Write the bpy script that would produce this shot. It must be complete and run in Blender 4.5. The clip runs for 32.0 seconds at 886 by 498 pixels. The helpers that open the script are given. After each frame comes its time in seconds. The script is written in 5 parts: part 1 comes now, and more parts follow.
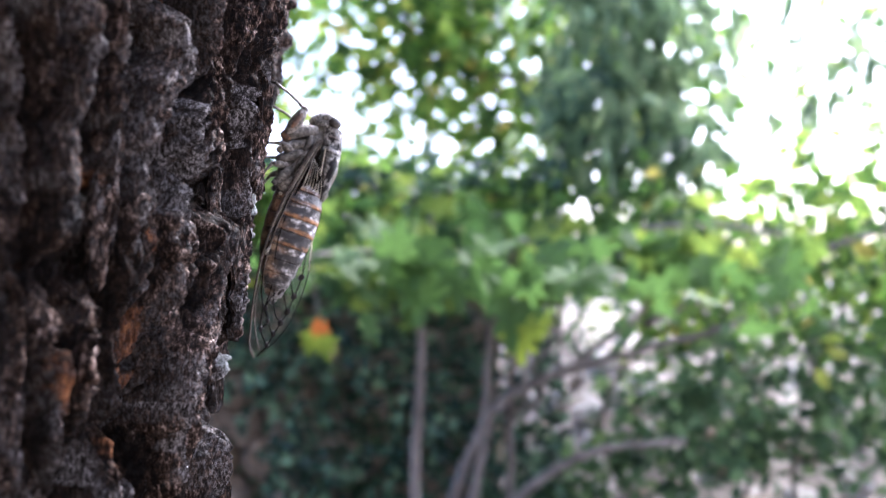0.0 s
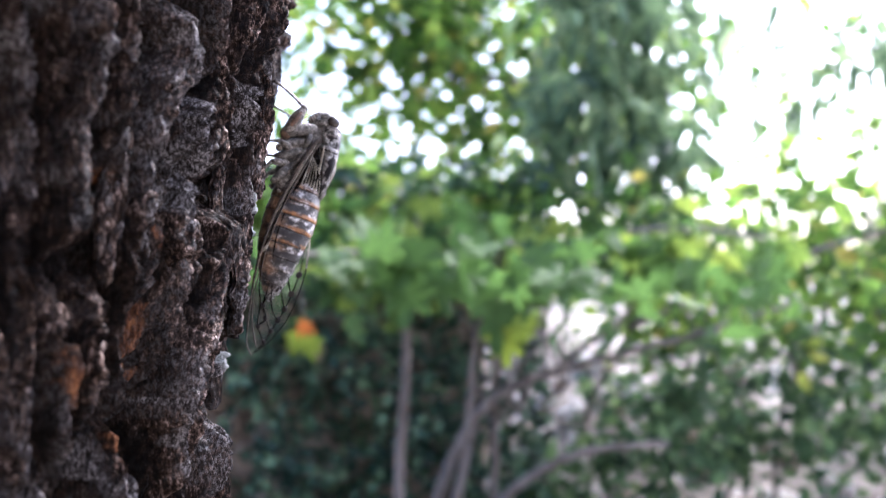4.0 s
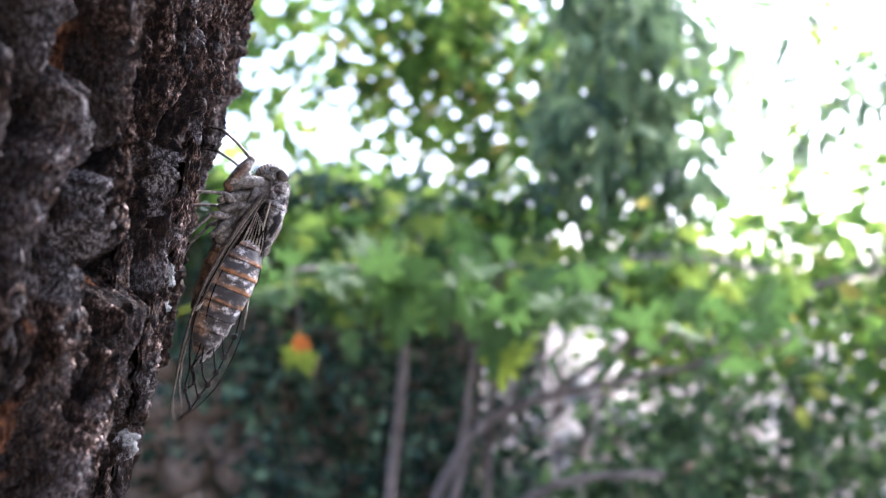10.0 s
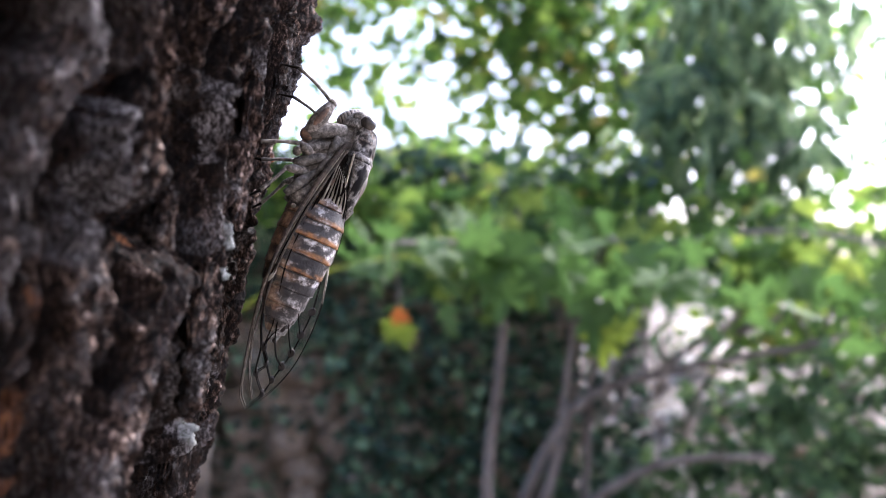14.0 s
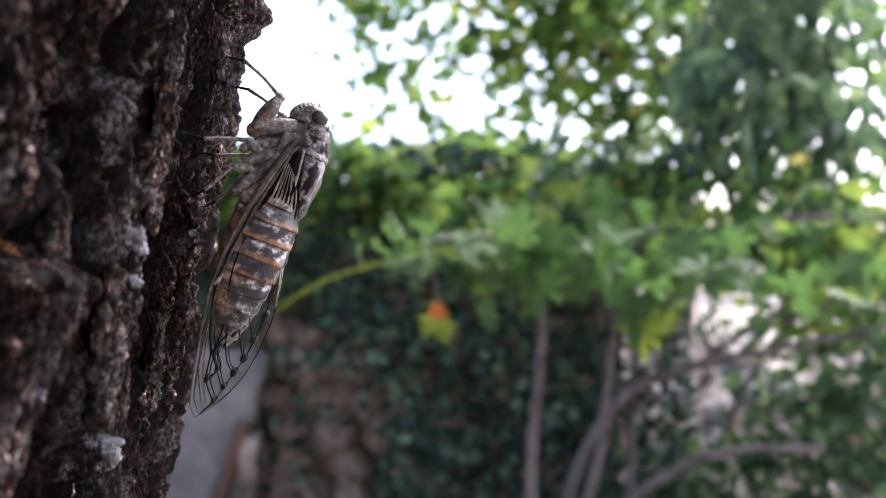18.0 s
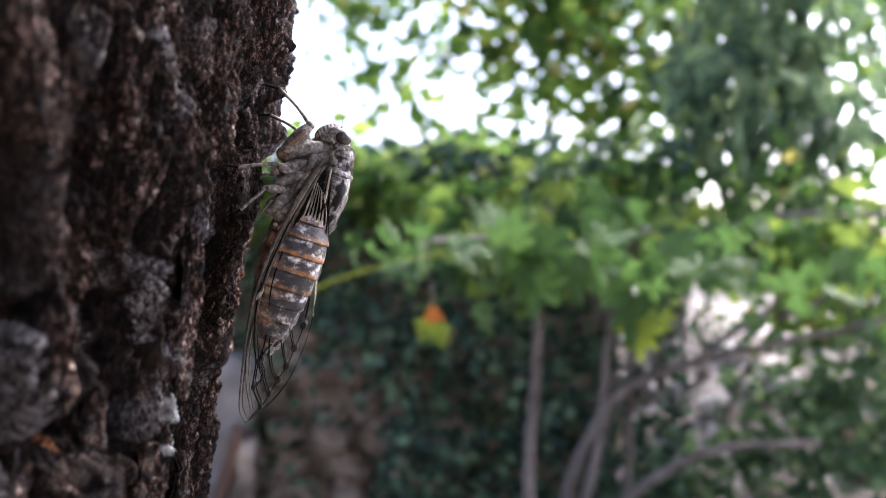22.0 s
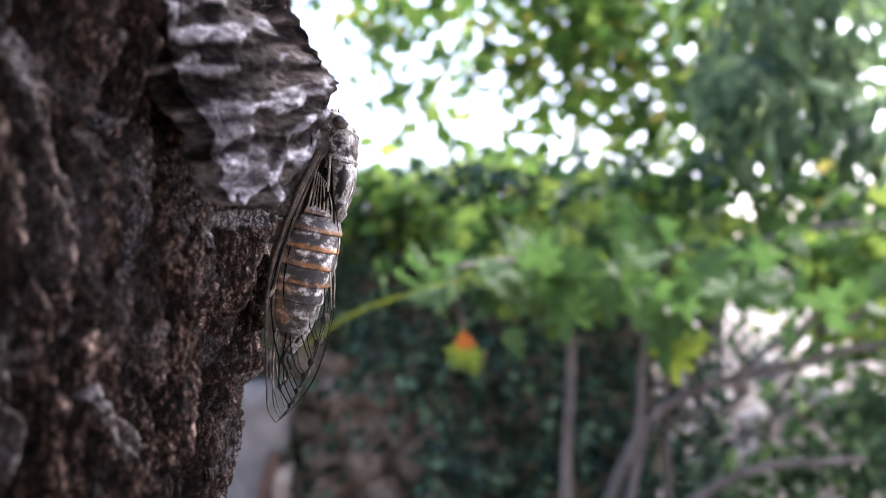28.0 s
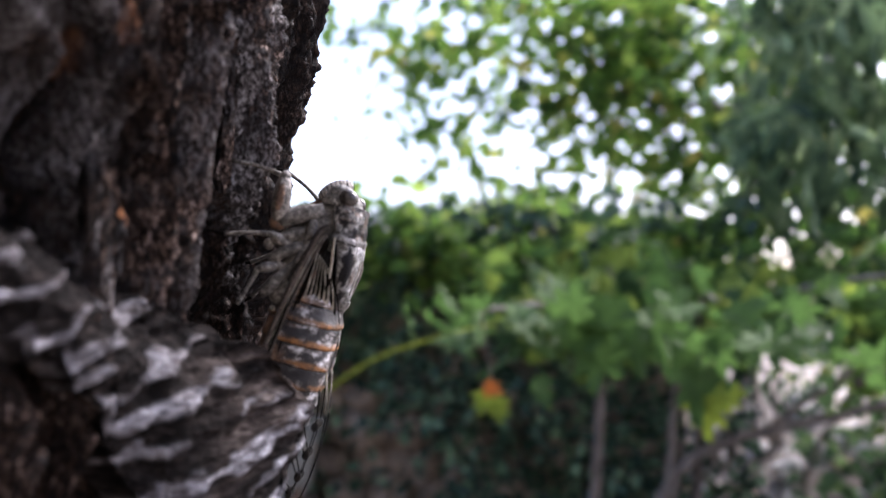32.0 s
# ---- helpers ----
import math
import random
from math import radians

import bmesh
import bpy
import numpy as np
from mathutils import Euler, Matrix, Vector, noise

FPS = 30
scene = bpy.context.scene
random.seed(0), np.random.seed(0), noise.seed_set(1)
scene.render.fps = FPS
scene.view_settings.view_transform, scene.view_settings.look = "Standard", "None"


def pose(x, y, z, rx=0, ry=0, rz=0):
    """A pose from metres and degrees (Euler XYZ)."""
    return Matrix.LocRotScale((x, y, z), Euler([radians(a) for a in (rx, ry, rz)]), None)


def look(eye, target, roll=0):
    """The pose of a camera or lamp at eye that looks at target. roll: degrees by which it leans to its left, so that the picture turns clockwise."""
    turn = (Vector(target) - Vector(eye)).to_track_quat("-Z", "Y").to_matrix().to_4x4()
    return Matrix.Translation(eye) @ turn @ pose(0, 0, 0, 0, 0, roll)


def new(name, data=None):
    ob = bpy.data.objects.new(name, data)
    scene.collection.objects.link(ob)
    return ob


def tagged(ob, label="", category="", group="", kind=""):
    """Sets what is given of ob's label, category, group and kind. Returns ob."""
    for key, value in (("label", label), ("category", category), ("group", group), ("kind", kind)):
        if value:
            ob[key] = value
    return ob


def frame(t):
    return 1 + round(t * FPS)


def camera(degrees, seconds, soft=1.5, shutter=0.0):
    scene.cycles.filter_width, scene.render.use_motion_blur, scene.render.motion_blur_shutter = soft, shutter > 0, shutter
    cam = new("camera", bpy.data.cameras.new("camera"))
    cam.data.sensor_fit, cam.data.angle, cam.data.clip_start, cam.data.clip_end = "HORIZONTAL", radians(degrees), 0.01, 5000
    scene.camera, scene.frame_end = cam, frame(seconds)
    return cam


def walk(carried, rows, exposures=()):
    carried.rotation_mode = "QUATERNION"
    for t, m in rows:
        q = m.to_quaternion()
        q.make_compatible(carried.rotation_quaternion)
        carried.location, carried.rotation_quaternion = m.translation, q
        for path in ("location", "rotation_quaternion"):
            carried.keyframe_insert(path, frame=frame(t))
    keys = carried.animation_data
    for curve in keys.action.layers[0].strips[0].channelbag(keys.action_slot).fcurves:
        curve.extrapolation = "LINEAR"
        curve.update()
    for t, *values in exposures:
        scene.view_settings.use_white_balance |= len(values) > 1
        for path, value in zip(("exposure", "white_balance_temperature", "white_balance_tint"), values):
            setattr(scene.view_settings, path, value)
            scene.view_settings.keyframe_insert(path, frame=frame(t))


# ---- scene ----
cam = camera(59.0, 32.0, soft=0.6)
cam.data.dof.use_dof = True
cam.data.dof.focus_distance = 0.107
cam.data.dof.aperture_fstop = 22.0


def aim(x, y, z, yaw, pitch, roll):
    """A camera pose from its place and its turn: yaw to the left from +y, pitch up, roll as look() takes it."""
    a, b = radians(yaw), radians(pitch)
    ahead = Vector((-math.sin(a) * math.cos(b), math.cos(a) * math.cos(b), math.sin(b)))
    eye = Vector((x, y, z))
    return look(eye, eye + ahead, roll)


# seconds, place, yaw, pitch, roll
PATH = [
    (0.0, -0.0000, 0.0000, 1.3000, 0.00, 2.00, 0.00),
    (0.5, -0.0011, 0.0003, 1.2985, 0.01, 2.30, -0.71),
    (1.0, 0.0008, 0.0018, 1.2985, 0.27, 2.04, -0.46),
    (1.5, -0.0000, 0.0010, 1.2995, -0.18, 1.96, -0.20),
    (2.0, -0.0022, -0.0021, 1.3010, -0.92, 1.98, 0.41),
    (2.5, -0.0023, -0.0006, 1.3001, -0.74, 2.18, -0.01),
    (3.0, -0.0026, 0.0008, 1.2981, -0.77, 2.46, -0.52),
    (3.5, -0.0016, -0.0014, 1.2998, -0.87, 2.14, 0.33),
    (5.5, -0.0036, -0.0005, 1.2984, -1.30, 2.08, 0.47),
    (6.0, -0.0024, 0.0010, 1.2979, -0.93, 2.05, 0.02),
    (6.5, 0.0006, 0.0014, 1.2998, -0.70, 1.78, 0.26),
    (7.0, -0.0006, -0.0031, 1.3033, -1.25, 1.73, 0.88),
    (7.5, 0.0010, -0.0011, 1.3011, -0.74, 2.36, 0.02),
    (8.0, 0.0023, 0.0008, 1.3008, -0.79, 2.51, 0.31),
    (8.5, -0.0005, 0.0019, 1.3022, -1.24, 2.89, 0.50),
    (9.0, -0.0016, 0.0034, 1.3063, -1.22, 3.11, 1.62),
    (9.5, 0.0036, 0.0048, 1.3107, -1.21, 3.22, 2.70),
    (10.0, 0.0075, 0.0073, 1.3097, -0.72, 3.32, 2.88),
    (10.5, 0.0082, 0.0110, 1.3082, -0.79, 3.48, 2.17),
    (11.0, 0.0091, 0.0142, 1.3087, -0.18, 3.17, 2.71),
    (11.5, 0.0124, 0.0184, 1.3077, 0.99, 2.96, 2.42),
    (12.0, 0.0096, 0.0241, 1.3077, 2.06, 2.76, 2.73),
    (12.5, 0.0141, 0.0224, 1.3115, 3.61, 2.02, 3.51),
    (13.0, 0.0181, 0.0300, 1.3100, 4.42, 1.73, 3.16),
    (13.5, 0.0079, 0.0336, 1.3112, 5.53, 1.31, 3.26),
    (14.0, 0.0057, 0.0295, 1.3087, 6.35, 1.10, 3.25),
    (14.5, 0.0111, 0.0307, 1.3101, 6.93, 0.79, 2.97),
    (16.5, 0.0108, 0.0377, 1.3090, 8.44, 0.59, 2.40),
    (17.0, 0.0153, 0.0365, 1.3099, 9.16, 0.42, 2.16),
    (17.5, 0.0163, 0.0366, 1.3102, 9.18, 0.50, 2.00),
    (18.0, 0.0171, 0.0370, 1.3099, 9.32, 0.54, 1.93),
    (18.5, 0.0185, 0.0386, 1.3097, 9.43, 0.50, 1.65),
    (19.0, 0.0190, 0.0399, 1.3106, 9.43, 0.35, 1.71),
    (19.5, 0.0137, 0.0370, 1.3121, 8.71, 0.50, 1.45),
    (20.0, 0.0131, 0.0362, 1.3148, 8.52, 0.26, 1.58),
    (20.5, 0.0152, 0.0372, 1.3170, 9.07, -0.11, 1.62),
    (21.0, 0.0130, 0.0375, 1.3197, 8.74, 0.08, 1.08),
    (21.5, 0.0103, 0.0355, 1.3233, 8.37, 0.30, 0.86),
    (22.0, 0.0135, 0.0350, 1.3276, 8.86, 0.34, 1.04),
    (22.5, 0.0106, 0.0381, 1.3295, 8.76, 0.70, 0.43),
    (23.0, 0.0173, 0.0357, 1.3341, 8.76, 1.10, 1.21),
    (23.5, 0.0198, 0.0352, 1.3337, 8.26, 1.26, 0.97),
    (24.0, 0.0231, 0.0345, 1.3362, 8.44, 0.77, 2.03),
    (24.5, 0.0178, 0.0406, 1.3320, 8.81, 1.02, 1.18),
    (25.0, 0.0190, 0.0420, 1.3348, 9.73, 0.68, 1.14),
    (25.5, 0.0164, 0.0441, 1.3394, 9.74, 0.18, 1.59),
    (27.5, 0.0160, 0.0467, 1.3538, 10.97, 0.53, 0.03),
    (28.0, 0.0172, 0.0445, 1.3580, 11.11, 1.40, -0.55),
    (28.5, 0.0170, 0.0414, 1.3651, 10.80, 1.62, 0.15),
    (29.0, 0.0199, 0.0444, 1.3722, 10.97, 2.37, -0.29),
    (29.5, 0.0239, 0.0479, 1.3737, 11.20, 2.69, -0.30),
    (30.0, 0.0188, 0.0515, 1.3791, 11.14, 2.83, 0.31),
    (30.5, 0.0228, 0.0534, 1.3829, 11.98, 3.22, -0.09),
    (31.0, 0.0230, 0.0539, 1.3869, 12.46, 3.24, 0.36),
    (31.5, 0.0238, 0.0543, 1.3895, 13.56, 3.46, 0.52),
    (32.0, 0.0191, 0.0554, 1.3911, 13.38, 3.71, 0.94),
]
walk(cam, [(row[0], aim(*row[1:])) for row in PATH], exposures=[(0.0, 2.87, 5450, 20), (7.0, 2.87, 5450, 20), (13.0, 2.62, 5620, 20), (19.0, 2.37, 5780, 20), (23.0, 2.47, 5780, 20), (25.0, 2.27, 5780, 20), (28.0, 2.67, 5780, 20), (30.0, 2.22, 5780, 20), (32.0, 1.95, 5780, 20)])

# ---- light ----
SUN_HIGH, SUN_ROUND = radians(46), radians(40)
world = bpy.data.worlds.new("sky")
scene.world = world
world.use_nodes = True
sky = world.node_tree.nodes.new("ShaderNodeTexSky")
sky.sky_type, sky.sun_disc = "NISHITA", False
sky.sun_elevation, sky.sun_rotation = SUN_HIGH, SUN_ROUND
sky.air_density, sky.dust_density = 0.8, 5.0
back = world.node_tree.nodes["Background"]
back.inputs["Strength"].default_value = 0.15
world.node_tree.links.new(sky.outputs["Color"], back.inputs["Color"])
sun = new("sun", bpy.data.lights.new("sun", "SUN"))
sun.data.energy, sun.data.angle, sun.data.color = 1.7, radians(15), (1.0, 0.94, 0.84)
sun.matrix_world = look((0, 0, 0), (-math.sin(SUN_ROUND) * math.cos(SUN_HIGH), -math.cos(SUN_ROUND) * math.cos(SUN_HIGH), -math.sin(SUN_HIGH)))

# ---- materials ----
def material(name, rough=0.7, metal=0.0, spec=0.5):
    m = bpy.data.materials.new(name)
    m.use_nodes = True
    b = m.node_tree.nodes["Principled BSDF"]
    b.inputs["Roughness"].default_value = rough
    b.inputs["Metallic"].default_value = metal
    b.inputs["Specular IOR Level"].default_value = spec
    return m, m.node_tree.nodes, m.node_tree.links, b


def noise_of(nodes, links, scale, detail=4.0, stretch=(1, 1, 1), rough=0.6, coord="Object"):
    co = nodes.new("ShaderNodeTexCoord")
    mp = nodes.new("ShaderNodeMapping")
    mp.inputs["Scale"].default_value = stretch
    links.new(co.outputs[coord], mp.inputs["Vector"])
    n = nodes.new("ShaderNodeTexNoise")
    n.inputs["Scale"].default_value, n.inputs["Detail"].default_value, n.inputs["Roughness"].default_value = scale, detail, rough
    links.new(mp.outputs["Vector"], n.inputs["Vector"])
    return n.outputs["Fac"]


def ramp(nodes, links, fac, stops):
    r = nodes.new("ShaderNodeValToRGB")
    el = r.color_ramp.elements
    while len(el) < len(stops):
        el.new(0.5)
    for e, (at, colour) in zip(el, stops):
        e.position, e.color = at, (*colour, 1)
    links.new(fac, r.inputs["Fac"])
    return r.outputs["Color"]


def blend(nodes, links, fac, a, b, kind="MIX"):
    x = nodes.new("ShaderNodeMix")
    x.data_type, x.blend_type = "RGBA", kind
    for socket, value in ((x.inputs["Factor"], fac), (x.inputs["A"], a), (x.inputs["B"], b)):
        if isinstance(value, (int, float)):
            socket.default_value = value
        elif isinstance(value, tuple):
            socket.default_value = (*value, 1)
        else:
            links.new(value, socket)
    return x.outputs["Result"]


def relief(nodes, links, bsdf, fac, strength, distance):
    bump = nodes.new("ShaderNodeBump")
    bump.inputs["Strength"].default_value, bump.inputs["Distance"].default_value = strength, distance
    links.new(fac, bump.inputs["Height"])
    links.new(bump.outputs["Normal"], bsdf.inputs["Normal"])


def mottled(name, stops, scale, rough=0.7, bump=0.0, stretch=(1, 1, 1), spec=0.5, fine=4.0, detail=5.0):
    """A surface whose colour runs along stops by a noise, with a finer noise as relief."""
    m, n, l, b = material(name, rough, spec=spec)
    f = noise_of(n, l, scale, detail, stretch)
    l.new(ramp(n, l, f, stops), b.inputs["Base Color"])
    if bump:
        relief(n, l, b, noise_of(n, l, scale * fine, 4.0, stretch), 0.6, bump)
    return m


def attribute(nodes, name):
    a = nodes.new("ShaderNodeAttribute")
    a.attribute_name = name
    return a.outputs["Fac"]


def leafy(name, stops, glow=0.45, rough=0.5):
    """Thin leaves: their colour varies leaf by leaf, and light comes through them."""
    m, n, l, b = material(name, rough + 0.15, spec=0.25)
    geo = n.new("ShaderNodeNewGeometry")
    col = ramp(n, l, geo.outputs["Random Per Island"], stops)
    vary = noise_of(n, l, 9.0, 3.0)
    col = blend(n, l, 0.7, col, ramp(n, l, vary, [(0.35, (0.6, 0.62, 0.6)), (0.65, (1.9, 1.75, 1.4))]), "MULTIPLY")
    l.new(col, b.inputs["Base Color"])
    thin = n.new("ShaderNodeBsdfTranslucent")
    l.new(col, thin.inputs["Color"])
    mix = n.new("ShaderNodeMixShader")
    mix.inputs["Fac"].default_value = glow
    l.new(b.outputs["BSDF"], mix.inputs[1])
    l.new(thin.outputs["BSDF"], mix.inputs[2])
    l.new(mix.outputs["Shader"], n["Material Output"].inputs["Surface"])
    return m


# ---- building blocks ----
def part(name, bm, mat, parent=None, label="", smooth=True):
    """Links a bmesh as one mesh object under a thing or a part."""
    me = bpy.data.meshes.new(name)
    bm.to_mesh(me)
    bm.free()
    me.materials.append(mat)
    if smooth:
        me.polygons.foreach_set("use_smooth", [True] * len(me.polygons))
    ob = new(name, me)
    ob.parent = parent
    return tagged(ob, label)


def sheet(name, verts, faces, mat, parent=None, label="", smooth=True, values=None):
    """The same from arrays, with named values for each vertex."""
    me = bpy.data.meshes.new(name)
    me.from_pydata(np.asarray(verts, float).tolist(), [], np.asarray(faces).tolist())
    me.materials.append(mat)
    if smooth:
        me.polygons.foreach_set("use_smooth", [True] * len(me.polygons))
    for key, value in (values or {}).items():
        me.attributes.new(key, "FLOAT", "POINT").data.foreach_set("value", np.asarray(value, np.float32))
    ob = new(name, me)
    ob.parent = parent
    return tagged(ob, label)


def thing(name, label, category, m=None, group="", kind=""):
    ob = tagged(new(name), label, category, group, kind)
    ob.empty_display_size = 0.01
    if m is not None:
        ob.matrix_world = m
    return ob


def grid_faces(rows, columns, closed=False):
    r = np.arange(rows - 1)[:, None]
    c = np.arange(columns if closed else columns - 1)[None, :]
    d = (c + 1) % columns
    return np.stack([r * columns + c, r * columns + d, (r + 1) * columns + d, (r + 1) * columns + c], -1).reshape(-1, 4)


def tube(points, radii, sides=8, flat=1.0):
    """A round rod through points, closed at both ends."""
    bm = bmesh.new()
    points = [Vector(p) for p in points]
    if not hasattr(radii, "__len__"):
        radii = [radii] * len(points)
    last, rings = Vector((0.3, 0.9, 0.2)), []
    for i, (p, r) in enumerate(zip(points, radii)):
        way = (points[min(i + 1, len(points) - 1)] - points[max(i - 1, 0)]).normalized()
        a = (last - way * last.dot(way)).normalized()
        b = way.cross(a)
        last = a
        rings.append([bm.verts.new(p + a * (math.cos(k * math.tau / sides) * r) + b * (math.sin(k * math.tau / sides) * r * flat)) for k in range(sides)])
    for lo, hi in zip(rings, rings[1:]):
        for k in range(sides):
            bm.faces.new((lo[k], lo[(k + 1) % sides], hi[(k + 1) % sides], hi[k]))
    bm.faces.new(rings[0][::-1])
    bm.faces.new(rings[-1])
    return bm


def curve_through(points, steps=6):
    """A smooth line through points (Catmull-Rom)."""
    p = [np.array(q, float) for q in points]
    p = [2 * p[0] - p[1]] + p + [2 * p[-1] - p[-2]]
    out = []
    for a, b, c, d in zip(p, p[1:], p[2:], p[3:]):
        for k in range(steps):
            t = k / steps
            out.append(0.5 * (2 * b + (c - a) * t + (2 * a - 5 * b + 4 * c - d) * t * t + (3 * b - a - 3 * c + d) * t ** 3))
    return out + [p[-2]]


TABLE = np.random.default_rng(11).random(65536)


def lattice(x, y, seed):
    i = (np.asarray(x, np.int64) * 73856093) ^ (np.asarray(y, np.int64) * 19349663) ^ (seed * 83492791)
    return TABLE[(i ^ (i >> 13)) & 65535]


def wave(x, y, seed):
    """Smooth noise from -1 to 1 over a plane."""
    xi, yi = np.floor(x), np.floor(y)
    fx, fy = x - xi, y - yi
    fx, fy = fx * fx * fx * (fx * (fx * 6 - 15) + 10), fy * fy * fy * (fy * (fy * 6 - 15) + 10)
    a = lattice(xi, yi, seed) * (1 - fx) + lattice(xi + 1, yi, seed) * fx
    b = lattice(xi, yi + 1, seed) * (1 - fx) + lattice(xi + 1, yi + 1, seed) * fx
    return (a * (1 - fy) + b * fy) * 2 - 1


def cells(x, y, seed):
    """Distances to the nearest two of scattered points, and a number for the nearest one."""
    xi, yi = np.floor(x), np.floor(y)
    one, two, who = np.full(x.shape, 9.0), np.full(x.shape, 9.0), np.zeros(x.shape)
    for i in (-1, 0, 1):
        for j in (-1, 0, 1):
            px, py = xi + i + lattice(xi + i, yi + j, seed), yi + j + lattice(xi + i, yi + j, seed + 1)
            d = np.hypot(x - px, y - py)
            n = lattice(xi + i, yi + j, seed + 2)
            nearer = d < one
            two = np.where(nearer, one, np.minimum(two, d))
            who = np.where(nearer, n, who)
            one = np.where(nearer, d, one)
    return one, two, who


def step(x, lo, hi):
    t = np.clip((x - lo) / (hi - lo), 0, 1)
    return t * t * (3 - 2 * t)


# ---- the pine trunk ----
def bark_material(name="bark"):
    """Old pine bark: dark red-brown inside, with fissure shade in that colour, weathered grey on its outer faces, rusty
    where newly bared.
    """
    m, n, l, b = material(name, 0.75, spec=0.1)
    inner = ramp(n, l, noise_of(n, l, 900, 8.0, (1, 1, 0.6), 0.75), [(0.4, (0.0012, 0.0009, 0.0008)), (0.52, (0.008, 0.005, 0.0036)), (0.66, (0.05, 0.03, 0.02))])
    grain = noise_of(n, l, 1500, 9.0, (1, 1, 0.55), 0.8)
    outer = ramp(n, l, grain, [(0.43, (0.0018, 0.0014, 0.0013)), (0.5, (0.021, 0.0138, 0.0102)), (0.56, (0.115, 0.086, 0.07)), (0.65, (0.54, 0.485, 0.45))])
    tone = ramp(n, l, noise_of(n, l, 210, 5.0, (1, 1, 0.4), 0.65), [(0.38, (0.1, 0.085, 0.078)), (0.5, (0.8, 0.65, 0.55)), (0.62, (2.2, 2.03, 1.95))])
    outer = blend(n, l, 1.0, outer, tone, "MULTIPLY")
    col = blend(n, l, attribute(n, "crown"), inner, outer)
    rust = ramp(n, l, noise_of(n, l, 1500, 9.0, (1, 1, 0.25), 0.78), [(0.4, (0.006, 0.003, 0.002)), (0.5, (0.16, 0.062, 0.027)), (0.62, (0.58, 0.26, 0.11))])
    pale = ramp(n, l, noise_of(n, l, 2100, 9.0, (1, 1, 0.6), 0.8), [(0.42, (0.009, 0.0075, 0.007)), (0.5, (0.095, 0.083, 0.078)), (0.6, (0.5, 0.48, 0.48))])
    lichen = ramp(n, l, noise_of(n, l, 1700, 6.0, rough=0.7), [(0.36, (0.14, 0.15, 0.12)), (0.5, (0.42, 0.44, 0.42)), (0.65, (0.74, 0.76, 0.76))])
    col = blend(n, l, attribute(n, "rust"), col, rust)
    col = blend(n, l, attribute(n, "pale"), col, pale)
    col = blend(n, l, attribute(n, "lichen"), col, lichen)
    l.new(col, b.inputs["Base Color"])
    r = ramp(n, l, noise_of(n, l, 900, 5.0), [(0.35, (0.38, 0.38, 0.38)), (0.65, (0.95, 0.95, 0.95))])
    l.new(r, b.inputs["Roughness"])
    relief(n, l, b, noise_of(n, l, 1900, 9.0, (1, 1, 0.7), 0.8), 1.0, 0.0011)
    return m


BARK = bark_material()


def flake_material():
    """Smooth dead bark: dark brown, with bluish white crust in stripes."""
    m, n, l, b = material("flake_bark", 0.8, spec=0.06)
    dark = ramp(n, l, noise_of(n, l, 1300, 8.0, (0.6, 0.6, 1.3), 0.75), [(0.4, (0.002, 0.0017, 0.0016)), (0.52, (0.008, 0.0065, 0.006)), (0.66, (0.04, 0.032, 0.029))])
    brown = ramp(n, l, noise_of(n, l, 900, 9.0, (0.5, 0.5, 1.8), 0.75), [(0.36, (0.012, 0.0095, 0.0085)), (0.5, (0.05, 0.039, 0.034)), (0.66, (0.2, 0.17, 0.155))])
    white = ramp(n, l, noise_of(n, l, 800, 9.0, (0.7, 0.7, 1.4), 0.78), [(0.36, (0.022, 0.021, 0.023)), (0.46, (0.14, 0.138, 0.153)), (0.55, (0.36, 0.36, 0.395)), (0.66, (0.66, 0.66, 0.71))])
    col = blend(n, l, attribute(n, "rust"), dark, brown)
    col = blend(n, l, attribute(n, "pale"), col, white)
    l.new(col, b.inputs["Base Color"])
    relief(n, l, b, noise_of(n, l, 1700, 9.0, (0.6, 0.6, 1.3), 0.78), 0.9, 0.0005)
    return m


FLAKE = flake_material()
TRUNK_X, TRUNK_Y, TRUNK_Z, TRUNK_R = -0.137, 0.1145, 1.33, 0.11
LEAN_X, LEAN_Y = 0.078, -0.03
# streaks: degrees and height of both ends, half width in mm
RUSTY = [(-7.8, 1.3225, -7.5, 1.309, 0.4), (-14.8, 1.3005, -13.8, 1.287, 0.6), (-22.3, 1.2925, -21.7, 1.286, 0.6), (-10.2, 1.2775, -11.3, 1.271, 0.7), (-21.2, 1.3165, -20.0, 1.309, 0.6), (-15.5, 1.305, -14.7, 1.3, 0.35), (16.0, 1.34, 20.0, 1.3325, 0.7), (17.2, 1.3345, 19.5, 1.3215, 0.6), (7.6, 1.421, 6.2, 1.415, 0.6), (6.7, 1.4115, 7.6, 1.4055, 0.35), (-0.2, 1.4, 0.6, 1.397, 0.4), (-17.4, 1.283, -16.6, 1.274, 0.45), (-3.0, 1.4245, -2.0, 1.411, 0.4)]
